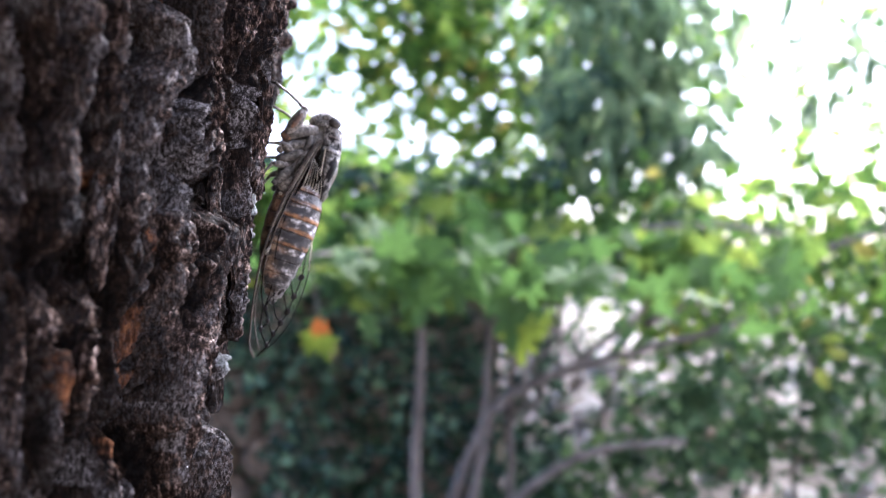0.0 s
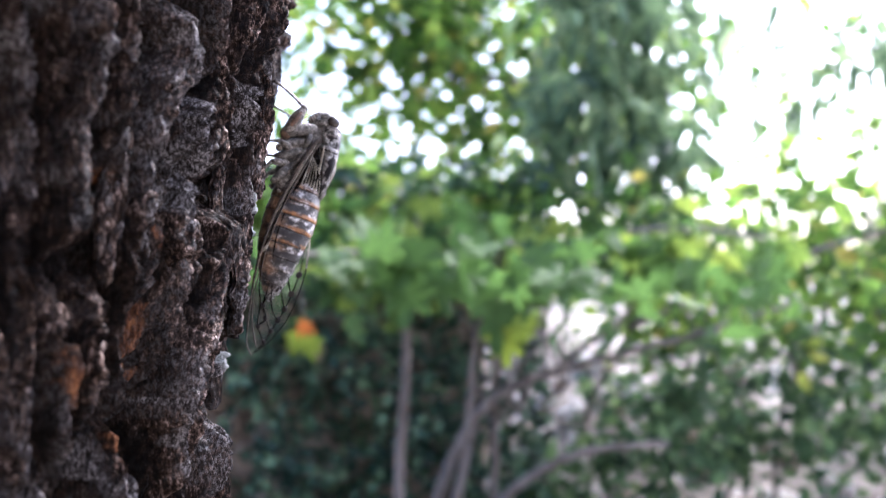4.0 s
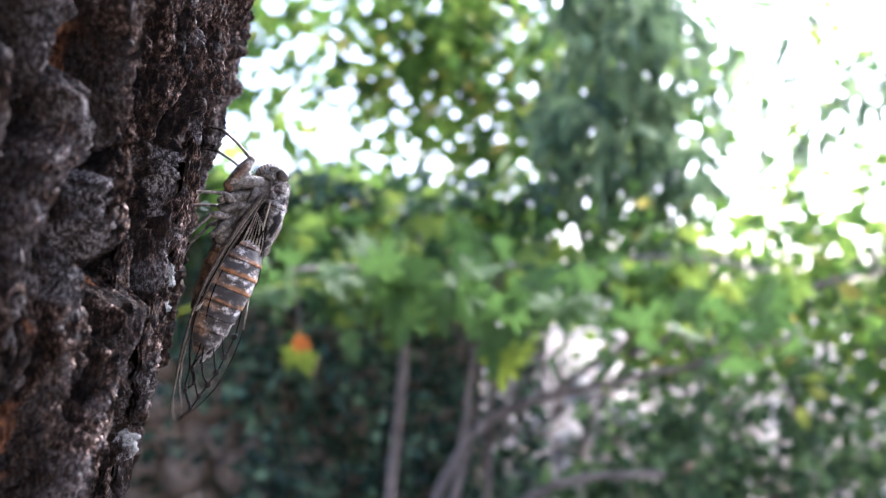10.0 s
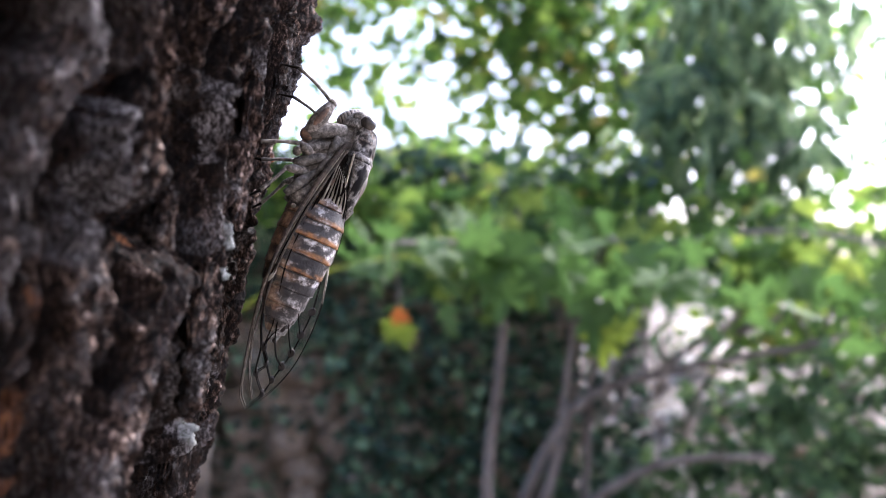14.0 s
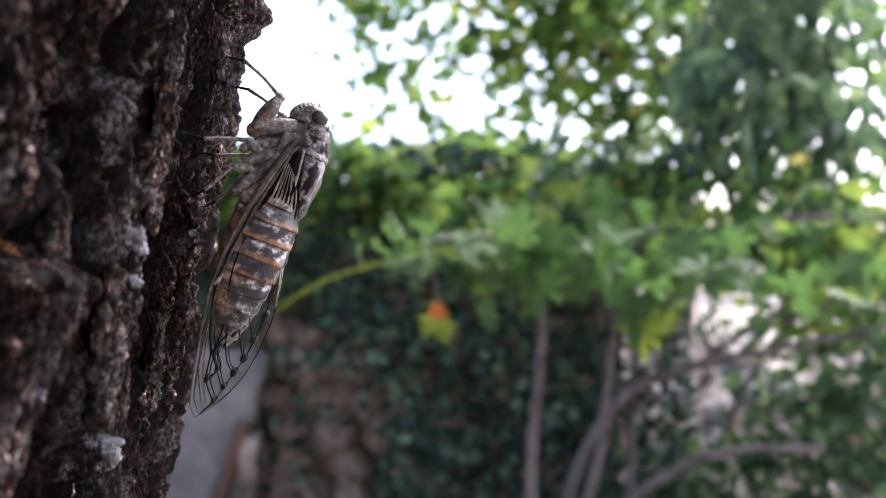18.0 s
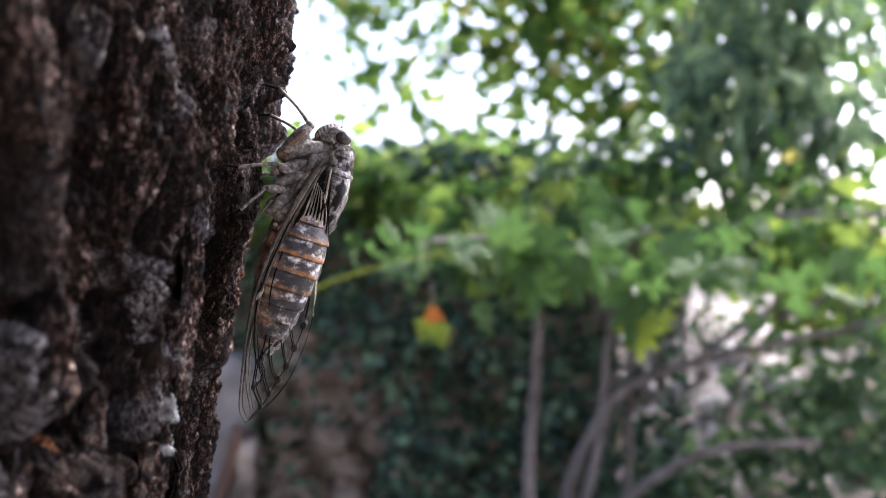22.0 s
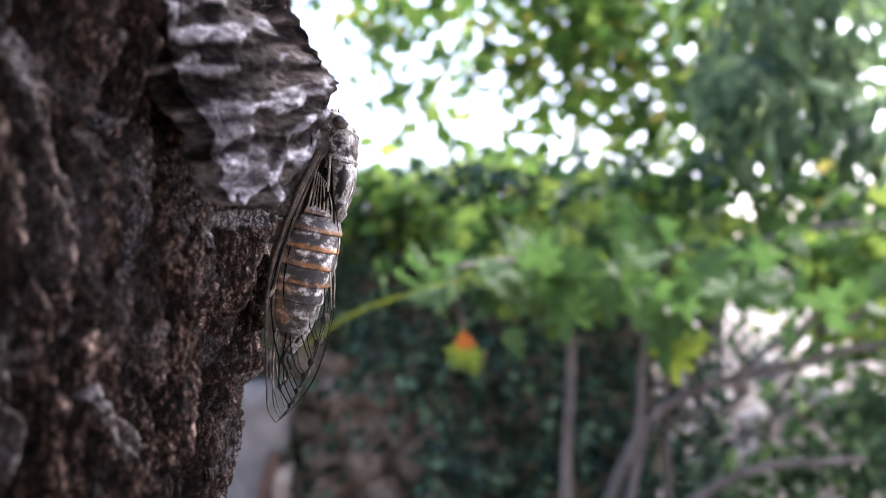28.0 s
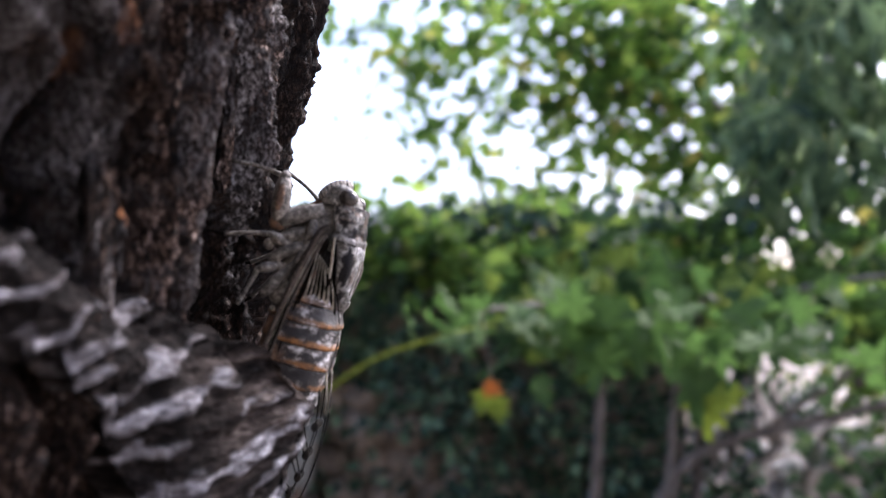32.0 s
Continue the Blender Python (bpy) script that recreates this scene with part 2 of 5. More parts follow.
PALE = [(0.2, 1.311, 0.1, 1.3, 0.55), (0.2, 1.3, 0.2, 1.284, 0.65), (-24.7, 1.325, -25.1, 1.3205, 0.9), (-15.4, 1.3265, -13.7, 1.319, 0.6), (-5.7, 1.327, -4.3, 1.3163, 0.45), (-9.3, 1.33, -9.0, 1.324, 0.5), (-0.2, 1.2945, 2.2, 1.28, 0.7), (-1.8, 1.3215, -0.6, 1.3155, 0.45), (-5.2, 1.348, -4.6, 1.3465, 0.8), (-11.8, 1.3225, -11.4, 1.312, 0.6), (8.0, 1.3635, 13.6, 1.3655, 1.2), (-8.0, 1.3515, -8.1, 1.349, 0.9), (8.8, 1.42, 10.6, 1.406, 1.0), (10.0, 1.408, 13.4, 1.3935, 1.5), (4.5, 1.3642, 8.5, 1.3605, 1.4), (-4.4, 1.346, -4.2, 1.345, 0.7), (-2.7, 1.3757, -2.0, 1.37, 0.5), (-7.5, 1.419, -5.5, 1.409, 0.8), (12.5, 1.424, 14.5, 1.412, 0.5), (-3.4, 1.3275, -3.0, 1.318, 0.4), (-19.0, 1.285, -18.3, 1.279, 0.8), (-12.5, 1.285, -11.5, 1.276, 0.6)]
LICHEN = [(-19.9, 1.3077, -19.4, 1.3074, 0.45), (-23.2, 1.3034, -23.1, 1.3032, 0.4), (-0.9, 1.3118, -0.4, 1.3062, 0.6), (-2.2, 1.3065, -0.4, 1.3058, 0.45), (1.0, 1.3015, 0.6, 1.2955, 0.4), (0.8, 1.2915, 2.4, 1.2785, 0.6), (24.0, 1.3285, 25.5, 1.321, 0.5), (0.6, 1.3, 1.2, 1.2985, 0.35), (-1.6, 1.289, -0.9, 1.285, 0.4)]
# deep cracks: ends, half width and depth in mm
CRACKS = [(-3.0, 1.288, -8.2, 1.277, 0.7, 3.2), (-8.6, 1.337, -4.5, 1.3125, 0.5, 2.4), (-22.3, 1.3225, -20.8, 1.3085, 0.7, 2.6), (-17.1, 1.313, -16.3, 1.304, 0.7, 2.4), (-10.0, 1.3265, -8.4, 1.31, 0.6, 2.4), (-4.3, 1.298, -3.6, 1.283, 1.3, 3.6), (-6.5, 1.336, -4.0, 1.305, 0.8, 3.0), (-3.0, 1.332, -1.4, 1.313, 0.6, 2.4), (-0.7, 1.3525, 4.0, 1.33, 0.7, 2.6), (0.2, 1.361, -0.6, 1.336, 1.0, 2.8), (-1.4, 1.4165, 1.8, 1.397, 1.1, 3.2), (15.5, 1.4245, 20.5, 1.3925, 1.9, 4.6), (-13.4, 1.335, -12.0, 1.312, 0.7, 2.4), (-7.5, 1.368, -6.6, 1.349, 1.0, 2.8), (-3.1, 1.338, -1.5, 1.32, 0.8, 2.4)]
# knots that stand out: degrees, height, half width, half height, how far, all in mm
KNOBS = [(16, 1.3505, 2.2, 2.0, 4.2), (17, 1.364, 3.0, 3.5, 2.8), (18, 1.344, 2.5, 3.0, 2.8), (12, 1.37, 5, 5, 2.0), (-5.0, 1.3218, 0.8, 6, 1.4), (11.4, 1.4005, 1.6, 9, 2.4), (1.2, 1.286, 1.4, 8, 0.7), (11, 1.361, 2.6, 2.0, 1.6), (3.0, 1.3215, 2.5, 8, -1.0), (14, 1.3, 3, 8, -1.5), (-8.5, 1.379, 4, 7, -5.5), (-4.8, 1.3715, 4, 7, -5.5), (-1.0, 1.364, 3, 6, -4.5), (-14, 1.374, 4, 9, -2.5), (10, 1.356, 2.4, 3, 1.6)]


def off_line(theta, z, line):
    """Distance in mm from a line between two places on the trunk."""
    d0, z0, d1, z1 = line[:4]
    k = TRUNK_R * 1000
    ax, ay = radians(d0) * k, z0 * 1000
    bx, by = radians(d1) * k - ax, z1 * 1000 - ay
    px, py = theta * k - ax, z * 1000 - ay
    t = np.clip((px * bx + py * by) / (bx * bx + by * by + 1e-9), 0, 1)
    return np.hypot(px - t * bx, py - t * by)


def patches(theta, z, lines, seed, ragged=0.55):
    """How far each place lies inside any of the streaks, with ragged, broken edges."""
    out = np.zeros(theta.shape)
    u, v = theta * TRUNK_R, z
    rag = wave(u / 0.0015, v / 0.0026, seed) * 0.75 + wave(u / 0.0006, v / 0.0009, seed + 5) * 0.55 + wave(u / 0.00028, v / 0.0004, seed + 9) * 0.3
    for line in lines:
        out = np.maximum(out, step(0.9 - off_line(theta, z, line) / line[4] + ragged * rag, 0.0, 0.35))
    return out


EDGE_Z = [1.25, 1.2735, 1.298, 1.313, 1.324, 1.336, 1.3435, 1.3485, 1.356, 1.362, 1.372, 1.38, 1.393, 1.4, 1.41, 1.418, 1.429, 1.445]
EDGE_H = [-10.0, -9.1, -7.3, -5.7, -4.4, -2.5, -3.2, -3.6, -1.6, -2.0, -2.1, -1.9, -1.3, -1.3, -0.2, -0.1, 0.5, 1.4]


def far_edge(theta, z):
    """How much the trunk's far side stands out or back, over its height."""
    return 0.001 * np.interp(z, EDGE_Z, EDGE_H) * step(theta, radians(-6), radians(10))


def bark_height(theta, z, fine=True):
    """The relief of the bark over the round trunk, and its rust, paleness and lichen."""
    u, v = theta * TRUNK_R, z - TRUNK_Z
    a = u + 0.0042 * wave(u / 0.018, v / 0.06, 1) + 0.0016 * wave(u / 0.006, v / 0.018, 2)
    b = v + 0.005 * wave(u / 0.011, v / 0.03, 3)
    if fine:
        a = a + 0.0008 * wave(u / 0.0022, v / 0.0065, 12) + 0.0003 * wave(u / 0.0009, v / 0.0026, 13)
        b = b + 0.0012 * wave(u / 0.0024, v / 0.006, 14)
    # plates, scales on them and chips on those, each a tilted facet
    one, two, who = cells(a / 0.0062, b / 0.058, 21)
    gap = two - one
    plate = step(gap, 0.03, 0.3)
    h = -0.0066 * (1 - plate) + 0.0036 * (who - 0.5)
    one2, two2, who2 = cells(a / 0.0027, b / 0.021, 31)
    h += -0.0011 * (1 - step(two2 - one2, 0.02, 0.22)) + 0.0022 * (who2 - 0.5) + 0.0011 * one2 * (2 * ((who2 * 7.3) % 1) - 1)
    furrow = np.abs(wave(a / 0.012 + 0.25 * b / 0.012, b / 0.055, 15))
    h += 0.0012 - 0.0056 * (1 - step(furrow, 0.0, 0.24))
    rough = wave(u / 0.02, v / 0.03, 4) * 0.3 + 0.8
    h += 0.0016 * rough * (0.55 - np.abs(wave(a / 0.0030, b / 0.024, 5)))
    h += 0.0011 * rough * (0.5 - np.abs(wave(a / 0.0015, b / 0.011, 6)))
    chip = 0.5
    if fine:
        one3, two3, who3 = cells(a / 0.00105, b / 0.0058, 33)
        h += 0.0009 * (who3 - 0.5) - 0.0005 * (1 - step(two3 - one3, 0.04, 0.28)) + 0.0006 * one3 * (2 * ((who3 * 5.7) % 1) - 1)
        one4, two4, who4 = cells(a / 0.0005, b / 0.0017, 37)
        h += 0.0004 * (who4 - 0.5) - 0.0002 * (1 - step(two4 - one4, 0.04, 0.3))
        h += 0.0006 * rough * (0.5 - np.abs(wave(a / 0.0007, b / 0.0036, 7)))
        h += 0.0003 * wave(a / 0.0004, b / 0.0008, 9)
        chip = 0.5 * who3 + 0.5 * who4
    split = np.zeros(theta.shape)
    for line in CRACKS:
        near = np.exp(-(off_line(theta + 0.006 * wave(v / 0.006, u / 0.004, 17), z, line) / line[4]) ** 2)
        h -= 0.001 * line[5] * near
        split = np.maximum(split, near)
    for deg, height, w, tall, out in KNOBS:
        d = np.hypot((theta - radians(deg)) * TRUNK_R * 1000 / w, (z - height) * 1000 / tall)
        h += out * 0.001 * np.exp(-d ** 2)
    # the far edge leans more than the front
    h += far_edge(theta, z)
    rust = patches(theta, z, [(*line[:4], 1.15 * line[4]) for line in RUSTY], 41)
    rust = np.maximum(rust, step(wave(a / 0.009, b / 0.03, 42) - 0.5 + 0.45 * wave(a / 0.0012, b / 0.006, 43), 0.05, 0.3) * (1 - step(gap, 0.05, 0.15)) * 0.8)
    crust = step(wave(a / 0.005, b / 0.011, 44) + 0.55 * wave(a / 0.0012, b / 0.0022, 45) + 0.6 * (who2 - 0.5), 0.5, 0.95) * plate * step(furrow, 0.1, 0.25)
    # broad paler stretches
    grey = sum(np.exp(-((np.degrees(theta) - d) / w) ** 2 - ((z - m) / t) ** 2) for d, m, w, t in ((-21, 1.326, 7, 0.012), (-2, 1.414, 13, 0.02), (3, 1.362, 8, 0.01), (-20, 1.278, 9, 0.01), (-13, 1.31, 5, 0.012)))
    paler = grey * step(0.9 * wave(a / 0.003, b / 0.009, 52) + 0.6 * wave(a / 0.001, b / 0.0024, 53), -0.1, 0.6) * plate
    pale = np.maximum(patches(theta, z, PALE, 46), np.maximum(0.7 * crust, 0.9 * paler))
    lichen = patches(theta, z, LICHEN, 47, 1.0)
    h += 0.0003 * lichen * (1 + wave(u / 0.0004, v / 0.0004, 48))
    # weathered grey plate faces; furrows and cracks darkened, their shade put into the colour
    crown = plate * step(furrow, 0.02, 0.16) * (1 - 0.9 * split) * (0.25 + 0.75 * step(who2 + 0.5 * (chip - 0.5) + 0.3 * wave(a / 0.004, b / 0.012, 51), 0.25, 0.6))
    # deep shade beyond the silver ridge, put into the bark colour
    far_shade = step(theta, radians(14.5), radians(17)) * step(z, 1.378, 1.388)
    crown, pale = crown * (1 - 0.85 * far_shade), pale * (1 - 0.8 * far_shade)
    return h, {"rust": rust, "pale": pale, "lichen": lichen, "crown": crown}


def on_trunk(theta, z, h):
    """A place on the leaning trunk, h above its round surface."""
    r, k = TRUNK_R + h, z - TRUNK_Z
    return np.stack([TRUNK_X + LEAN_X * k + r * np.cos(theta), TRUNK_Y + LEAN_Y * k + r * np.sin(theta), z + 0 * theta], -1)


pine = thing("pine_tree", "old pine trunk with dark deeply furrowed scaly bark", "tree")
# the whole trunk, coarse, and the side that shows well, fine
NEAR = (radians(-46), radians(52), 1.236, 1.456)
th, zz = np.meshgrid(np.linspace(0, math.tau, 220, endpoint=False) - math.pi, np.linspace(-0.05, 4.2, 620))
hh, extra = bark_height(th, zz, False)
inside = (step(th, NEAR[0], NEAR[0] + 0.05) * (1 - step(th, NEAR[1] - 0.05, NEAR[1])) * step(zz, NEAR[2], NEAR[2] + 0.006) * (1 - step(zz, NEAR[3] - 0.006, NEAR[3])))
flare = 0.05 * np.exp(-np.clip(zz, 0, 9) / 0.18) - 0.008 * np.clip(zz - 1.33, -1.4, 3)
far_off = step(np.abs(zz - 1.345), 0.1, 0.4)
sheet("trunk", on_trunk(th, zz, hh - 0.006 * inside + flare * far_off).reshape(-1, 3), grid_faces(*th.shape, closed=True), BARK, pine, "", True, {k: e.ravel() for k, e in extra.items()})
# closer columns where the trunk turns away and shows sharp
share = np.linspace(NEAR[0], NEAR[1], 2000)
dense = np.cumsum(0.9 + 1.5 * step(share, radians(-22), radians(-8)) * (1 - step(share, radians(26), radians(32))))
th, zz = np.meshgrid(np.interp(np.linspace(dense[0], dense[-1], 860), dense, share), np.linspace(NEAR[2], NEAR[3], 980))
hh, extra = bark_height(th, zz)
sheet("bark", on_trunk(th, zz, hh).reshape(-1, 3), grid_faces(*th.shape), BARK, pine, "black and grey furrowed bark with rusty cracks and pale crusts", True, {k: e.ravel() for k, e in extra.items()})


def bark_scale(deg, height, wide, tall, lift, seed):
    """A loose scale of bark that lies on the trunk and lifts at one edge."""
    n, k = 14, 20
    s, q = np.meshgrid(np.linspace(-1, 1, n), np.linspace(-1, 1, k))
    edge = 1 + 0.25 * wave(s * 2, q * 2, seed)
    theta = radians(deg) + s * edge * (1 - 0.35 * q ** 2) * wide / 1000 / TRUNK_R + 0.1 * wave(q, s * 0 + 0.5, seed + 1) * wide / 1000 / TRUNK_R
    z = height + q * tall / 1000 * (1 + 0.12 * wave(s * 2, q, seed + 2))
    base, _ = bark_height(theta, z, False)
    low = np.median(base) + 0.0006
    top = low + lift / 1000 * (0.6 + 0.5 * s) + 0.0004 * wave(s * 5 + seed, q * 6, seed + 3) + 0.0003 * wave(s * 9, q * 11, seed + 4)
    rim = np.maximum(np.abs(s), np.abs(q)) > 0.99
    out = np.concatenate([on_trunk(theta, z, np.where(rim, top - 0.0002, top)).reshape(-1, 3), on_trunk(theta, z, np.where(rim, top - 0.0007, top - 0.0012)).reshape(-1, 3)])
    f = grid_faces(k, n)
    ring = [i for i in range(n)] + [r * n + n - 1 for r in range(1, k)] + [(k - 1) * n + i for i in range(n - 2, -1, -1)] + [r * n for r in range(k - 2, 0, -1)]
    wall = [(ring[i], ring[(i + 1) % len(ring)], ring[(i + 1) % len(ring)] + n * k, ring[i] + n * k) for i in range(len(ring))]
    rnd = lattice(seed, 7, 3)
    pale = np.tile((step(wave(s * 3 + seed, q * 4, seed + 6), 0.1, 0.6) * (0.3 + 0.5 * rnd)).ravel(), 2)
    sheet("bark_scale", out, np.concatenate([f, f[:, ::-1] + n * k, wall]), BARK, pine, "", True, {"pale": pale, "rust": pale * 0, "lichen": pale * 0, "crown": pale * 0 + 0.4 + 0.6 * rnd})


dice = random.Random(5)
for number in range(64):
    bark_scale(dice.uniform(-40, 22), dice.uniform(1.25, 1.44), dice.uniform(0.7, 1.7), dice.uniform(4, 11), dice.uniform(0.3, 1.0), number * 3 + 1)


def bark_flake():
    """The broken edge of a raised bark layer, smooth and striped, over a dark furrow."""
    n, k = 170, 120
    s, q = np.meshgrid(np.linspace(0, 1, n), np.linspace(-1, 1, k))
    ragged = 0.0016 * wave(s * 11, q * 0 + 1, 61) + 0.0011 * wave(s * 27, q * 0 + 3, 62) + 0.0005 * wave(s * 70, q * 0 + 5, 59) + 0.0013 * (((s * 8 + 0.6 * wave(s * 5, q * 0, 58)) % 1.0) - 0.5)
    deg = -11 + 19.8 * s
    top = np.interp(deg, [-11, -4, 3, 6.4, 8.8], [1.401, 1.3945, 1.3895, 1.3865, 1.3815])
    low = np.interp(deg, [-11, -6, -3.3, -0.7, 0.7, 1.8, 2.6, 3.6, 5, 6.9, 8.2, 8.8], [1.3945, 1.3878, 1.3845, 1.3796, 1.3748, 1.3685, 1.365, 1.3662, 1.3672, 1.3686, 1.372, 1.3765])
    z = (top + low) / 2 + q * (top - low) / 2 + np.where(q < 0, -q * ragged, 0.6 * q * ragged) * (1 - 0.5 * step(s, 0.8, 0.95))
    theta = np.radians(deg) + 0.01 * wave(q * 3, s * 0 + 2, 63) * s + 0.006 * step(s, 0.85, 1.0) * (wave(q * 5, q * 0, 76) - 2.0 * q ** 2)
    u = theta * TRUNK_R
    along, across = u * 0.9 + 0.35 * (z - 1.38), (z - 1.38) - 0.35 * u
    sway = 0.3 * wave(along / 0.006, across / 0.004, 69) + 0.25 * wave(along / 0.0022, across / 0.0016, 60)
    stripe = 0.9 * np.sin(math.tau * (across / 0.0036 + sway)) + 1.0 * wave(along / 0.0048, across / 0.0013, 64) + 0.5 * wave(along / 0.002, across / 0.0007, 65)
    # it curls away from the trunk towards its broken end
    lift = 0.001 * np.interp(deg, [-11, -3.3, -0.7, 0.7, 2, 4.5, 7, 8.8], [0.8, 0.9, 1.2, 2.2, 4.2, 6.8, 9.2, 10.8]) + 0.001 * (1 - q ** 2)
    lift = lift - 0.0028 * step(q, 0.1, 1.0) * (1 - step(s, 0.75, 0.95))
    h = lift + 0.00032 * stripe + 0.0005 * wave(along / 0.004, across / 0.003, 75) + 0.0003 * wave(along / 0.0016, across / 0.0007, 66) + 0.00015 * wave(u / 0.0005, z / 0.0004, 67)
    under = h - 0.0034 + 0.0008 * wave(s * 12, q * 12, 68)
    out = np.concatenate([on_trunk(theta, z, h).reshape(-1, 3), on_trunk(theta, z, under).reshape(-1, 3)])
    f = grid_faces(k, n)
    ring = [i for i in range(n)] + [r * n + n - 1 for r in range(1, k)] + [(k - 1) * n + i for i in range(n - 2, -1, -1)] + [r * n for r in range(k - 2, 0, -1)]
    wall = [(ring[i], ring[(i + 1) % len(ring)], ring[(i + 1) % len(ring)] + n * k, ring[i] + n * k) for i in range(len(ring))]
    bare = step(s + 0.12 * wave(s * 4, q * 2, 73), 0.7, 0.88)
    paler = step(stripe - 0.12 - 0.5 * q - 0.5 * bare + 0.35 * wave(u / 0.0012, z / 0.0008, 71), 0.1, 0.9)
    lobe = np.exp(-((deg - 2.0) / 1.4) ** 2 - ((z - 1.3685) / 0.0036) ** 2)
    pale = np.maximum(paler, lobe * step(wave(u / 0.0018, z / 0.0014, 77), -0.5, 0.0)) * (1 - 0.5 * step(q, -0.3, 0.8)) * (0.64 + 0.16 * step(deg, -8, -3))
    brown = np.tile(np.maximum(paler * (1 - 0.5 * bare), 0.6 * bare * step(wave(along / 0.006, across / 0.0015, 74), -0.5, 0.2)).ravel(), 2)
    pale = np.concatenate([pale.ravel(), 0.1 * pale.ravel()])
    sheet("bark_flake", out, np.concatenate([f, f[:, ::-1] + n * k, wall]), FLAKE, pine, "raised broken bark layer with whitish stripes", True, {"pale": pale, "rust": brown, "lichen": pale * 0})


bark_flake()

# ---- the cicada ----
def chitin(name, dark, mid, light, scale=700, rough=0.4, spec=0.5, lo=0.35, hi=0.7, bump=0.0005, blot=0.35):
    m, n, l, b = material(name, rough, spec=spec)
    col = ramp(n, l, noise_of(n, l, scale, 8.0, rough=0.75), [(lo, dark), ((lo + hi) / 2, mid), (hi, light)])
    broad = ramp(n, l, noise_of(n, l, scale * 0.3, 4.0), [(0.38, (blot, blot, blot * 0.97)), (0.6, (1.15, 1.15, 1.15))])
    col = blend(n, l, 1.0, col, broad, "MULTIPLY")
    l.new(col, b.inputs["Base Color"])
    relief(n, l, b, noise_of(n, l, scale * 0.8, 8.0, rough=0.75), 1.0, bump)
    return m


def banded(name, stops=None, spec=0.45):
    """Body plates: silvery and dark in front, an orange-brown hind edge, brown below."""
    m, n, l, b = material(name, 0.35, spec=spec)
    silver = ramp(n, l, noise_of(n, l, 620, 9.0, rough=0.72), stops or [(0.42, (0.005, 0.0042, 0.004)), (0.5, (0.03, 0.025, 0.022)), (0.55, (0.24, 0.225, 0.215)), (0.64, (0.72, 0.72, 0.74))])
    orange = ramp(n, l, noise_of(n, l, 900, 6.0, rough=0.7), [(0.36, (0.05, 0.022, 0.008)), (0.68, (0.42, 0.19, 0.055))])
    col = blend(n, l, attribute(n, "band"), silver, orange)
    below = ramp(n, l, noise_of(n, l, 900, 7.0, rough=0.7), [(0.36, (0.05, 0.026, 0.015)), (0.5, (0.2, 0.11, 0.06)), (0.66, (0.42, 0.29, 0.19))])
    col = blend(n, l, attribute(n, "below"), col, below)
    col = blend(n, l, attribute(n, "dark"), col, (0.007, 0.0065, 0.008))
    edge_colour = ramp(n, l, noise_of(n, l, 1500, 8.0, rough=0.75), [(0.4, (0.03, 0.028, 0.026)), (0.5, (0.2, 0.195, 0.19)), (0.62, (0.6, 0.6, 0.61))])
    col = blend(n, l, attribute(n, "rim"), col, edge_colour)
    l.new(col, b.inputs["Base Color"])
    relief(n, l, b, noise_of(n, l, 1800, 8.0, rough=0.75), 0.8, 0.0003)
    return m


CHEST = chitin("chest", (0.035, 0.032, 0.028), (0.13, 0.12, 0.108), (0.3, 0.285, 0.262), 1700, 0.6, 0.12, 0.34, 0.66, 0.00015, 0.5)
GREY_SHELL = chitin("grey_shell", (0.03, 0.028, 0.025), (0.17, 0.162, 0.148), (0.46, 0.445, 0.42), 2200, 0.45, 0.25, 0.36, 0.66, 0.0002, 0.5)
LEG_SHELL = chitin("leg_shell", (0.035, 0.03, 0.024), (0.15, 0.134, 0.115), (0.38, 0.355, 0.32), 2000, 0.4, 0.3, 0.35, 0.66, 0.00015, 0.5)
BROWN_SHELL = chitin("brown_shell", (0.04, 0.019, 0.009), (0.15, 0.078, 0.038), (0.3, 0.18, 0.1), 1200, 0.4)
PLATES = banded("plates")
THORAX = banded("thorax", [(0.42, (0.008, 0.0075, 0.007)), (0.5, (0.04, 0.037, 0.034)), (0.57, (0.24, 0.235, 0.225)), (0.66, (0.66, 0.66, 0.66))], 0.15)
FACE = banded("face", [(0.35, (0.12, 0.1, 0.085)), (0.5, (0.3, 0.27, 0.23)), (0.7, (0.5, 0.47, 0.42))], 0.25)
EYE = mottled("eye", [(0.3, (0.012, 0.01, 0.009)), (0.7, (0.05, 0.042, 0.035))], 1500, 0.18, 0.0, (1, 1, 1), 0.5)
VEIN = chitin("vein", (0.002, 0.0015, 0.0012), (0.006, 0.0044, 0.0032), (0.022, 0.015, 0.01), 900, 0.8, 0.04)
COSTA = chitin("leading_vein", (0.02, 0.015, 0.011), (0.085, 0.066, 0.05), (0.26, 0.215, 0.17), 1400, 0.5, 0.25)
PALE_VEIN = chitin("pale_vein", (0.12, 0.105, 0.08), (0.4, 0.36, 0.28), (0.7, 0.66, 0.56), 900, 0.45)
SPOT = mottled("wing_spot", [(0.3, (0.01, 0.008, 0.007)), (0.7, (0.03, 0.024, 0.02))], 900, 0.5)


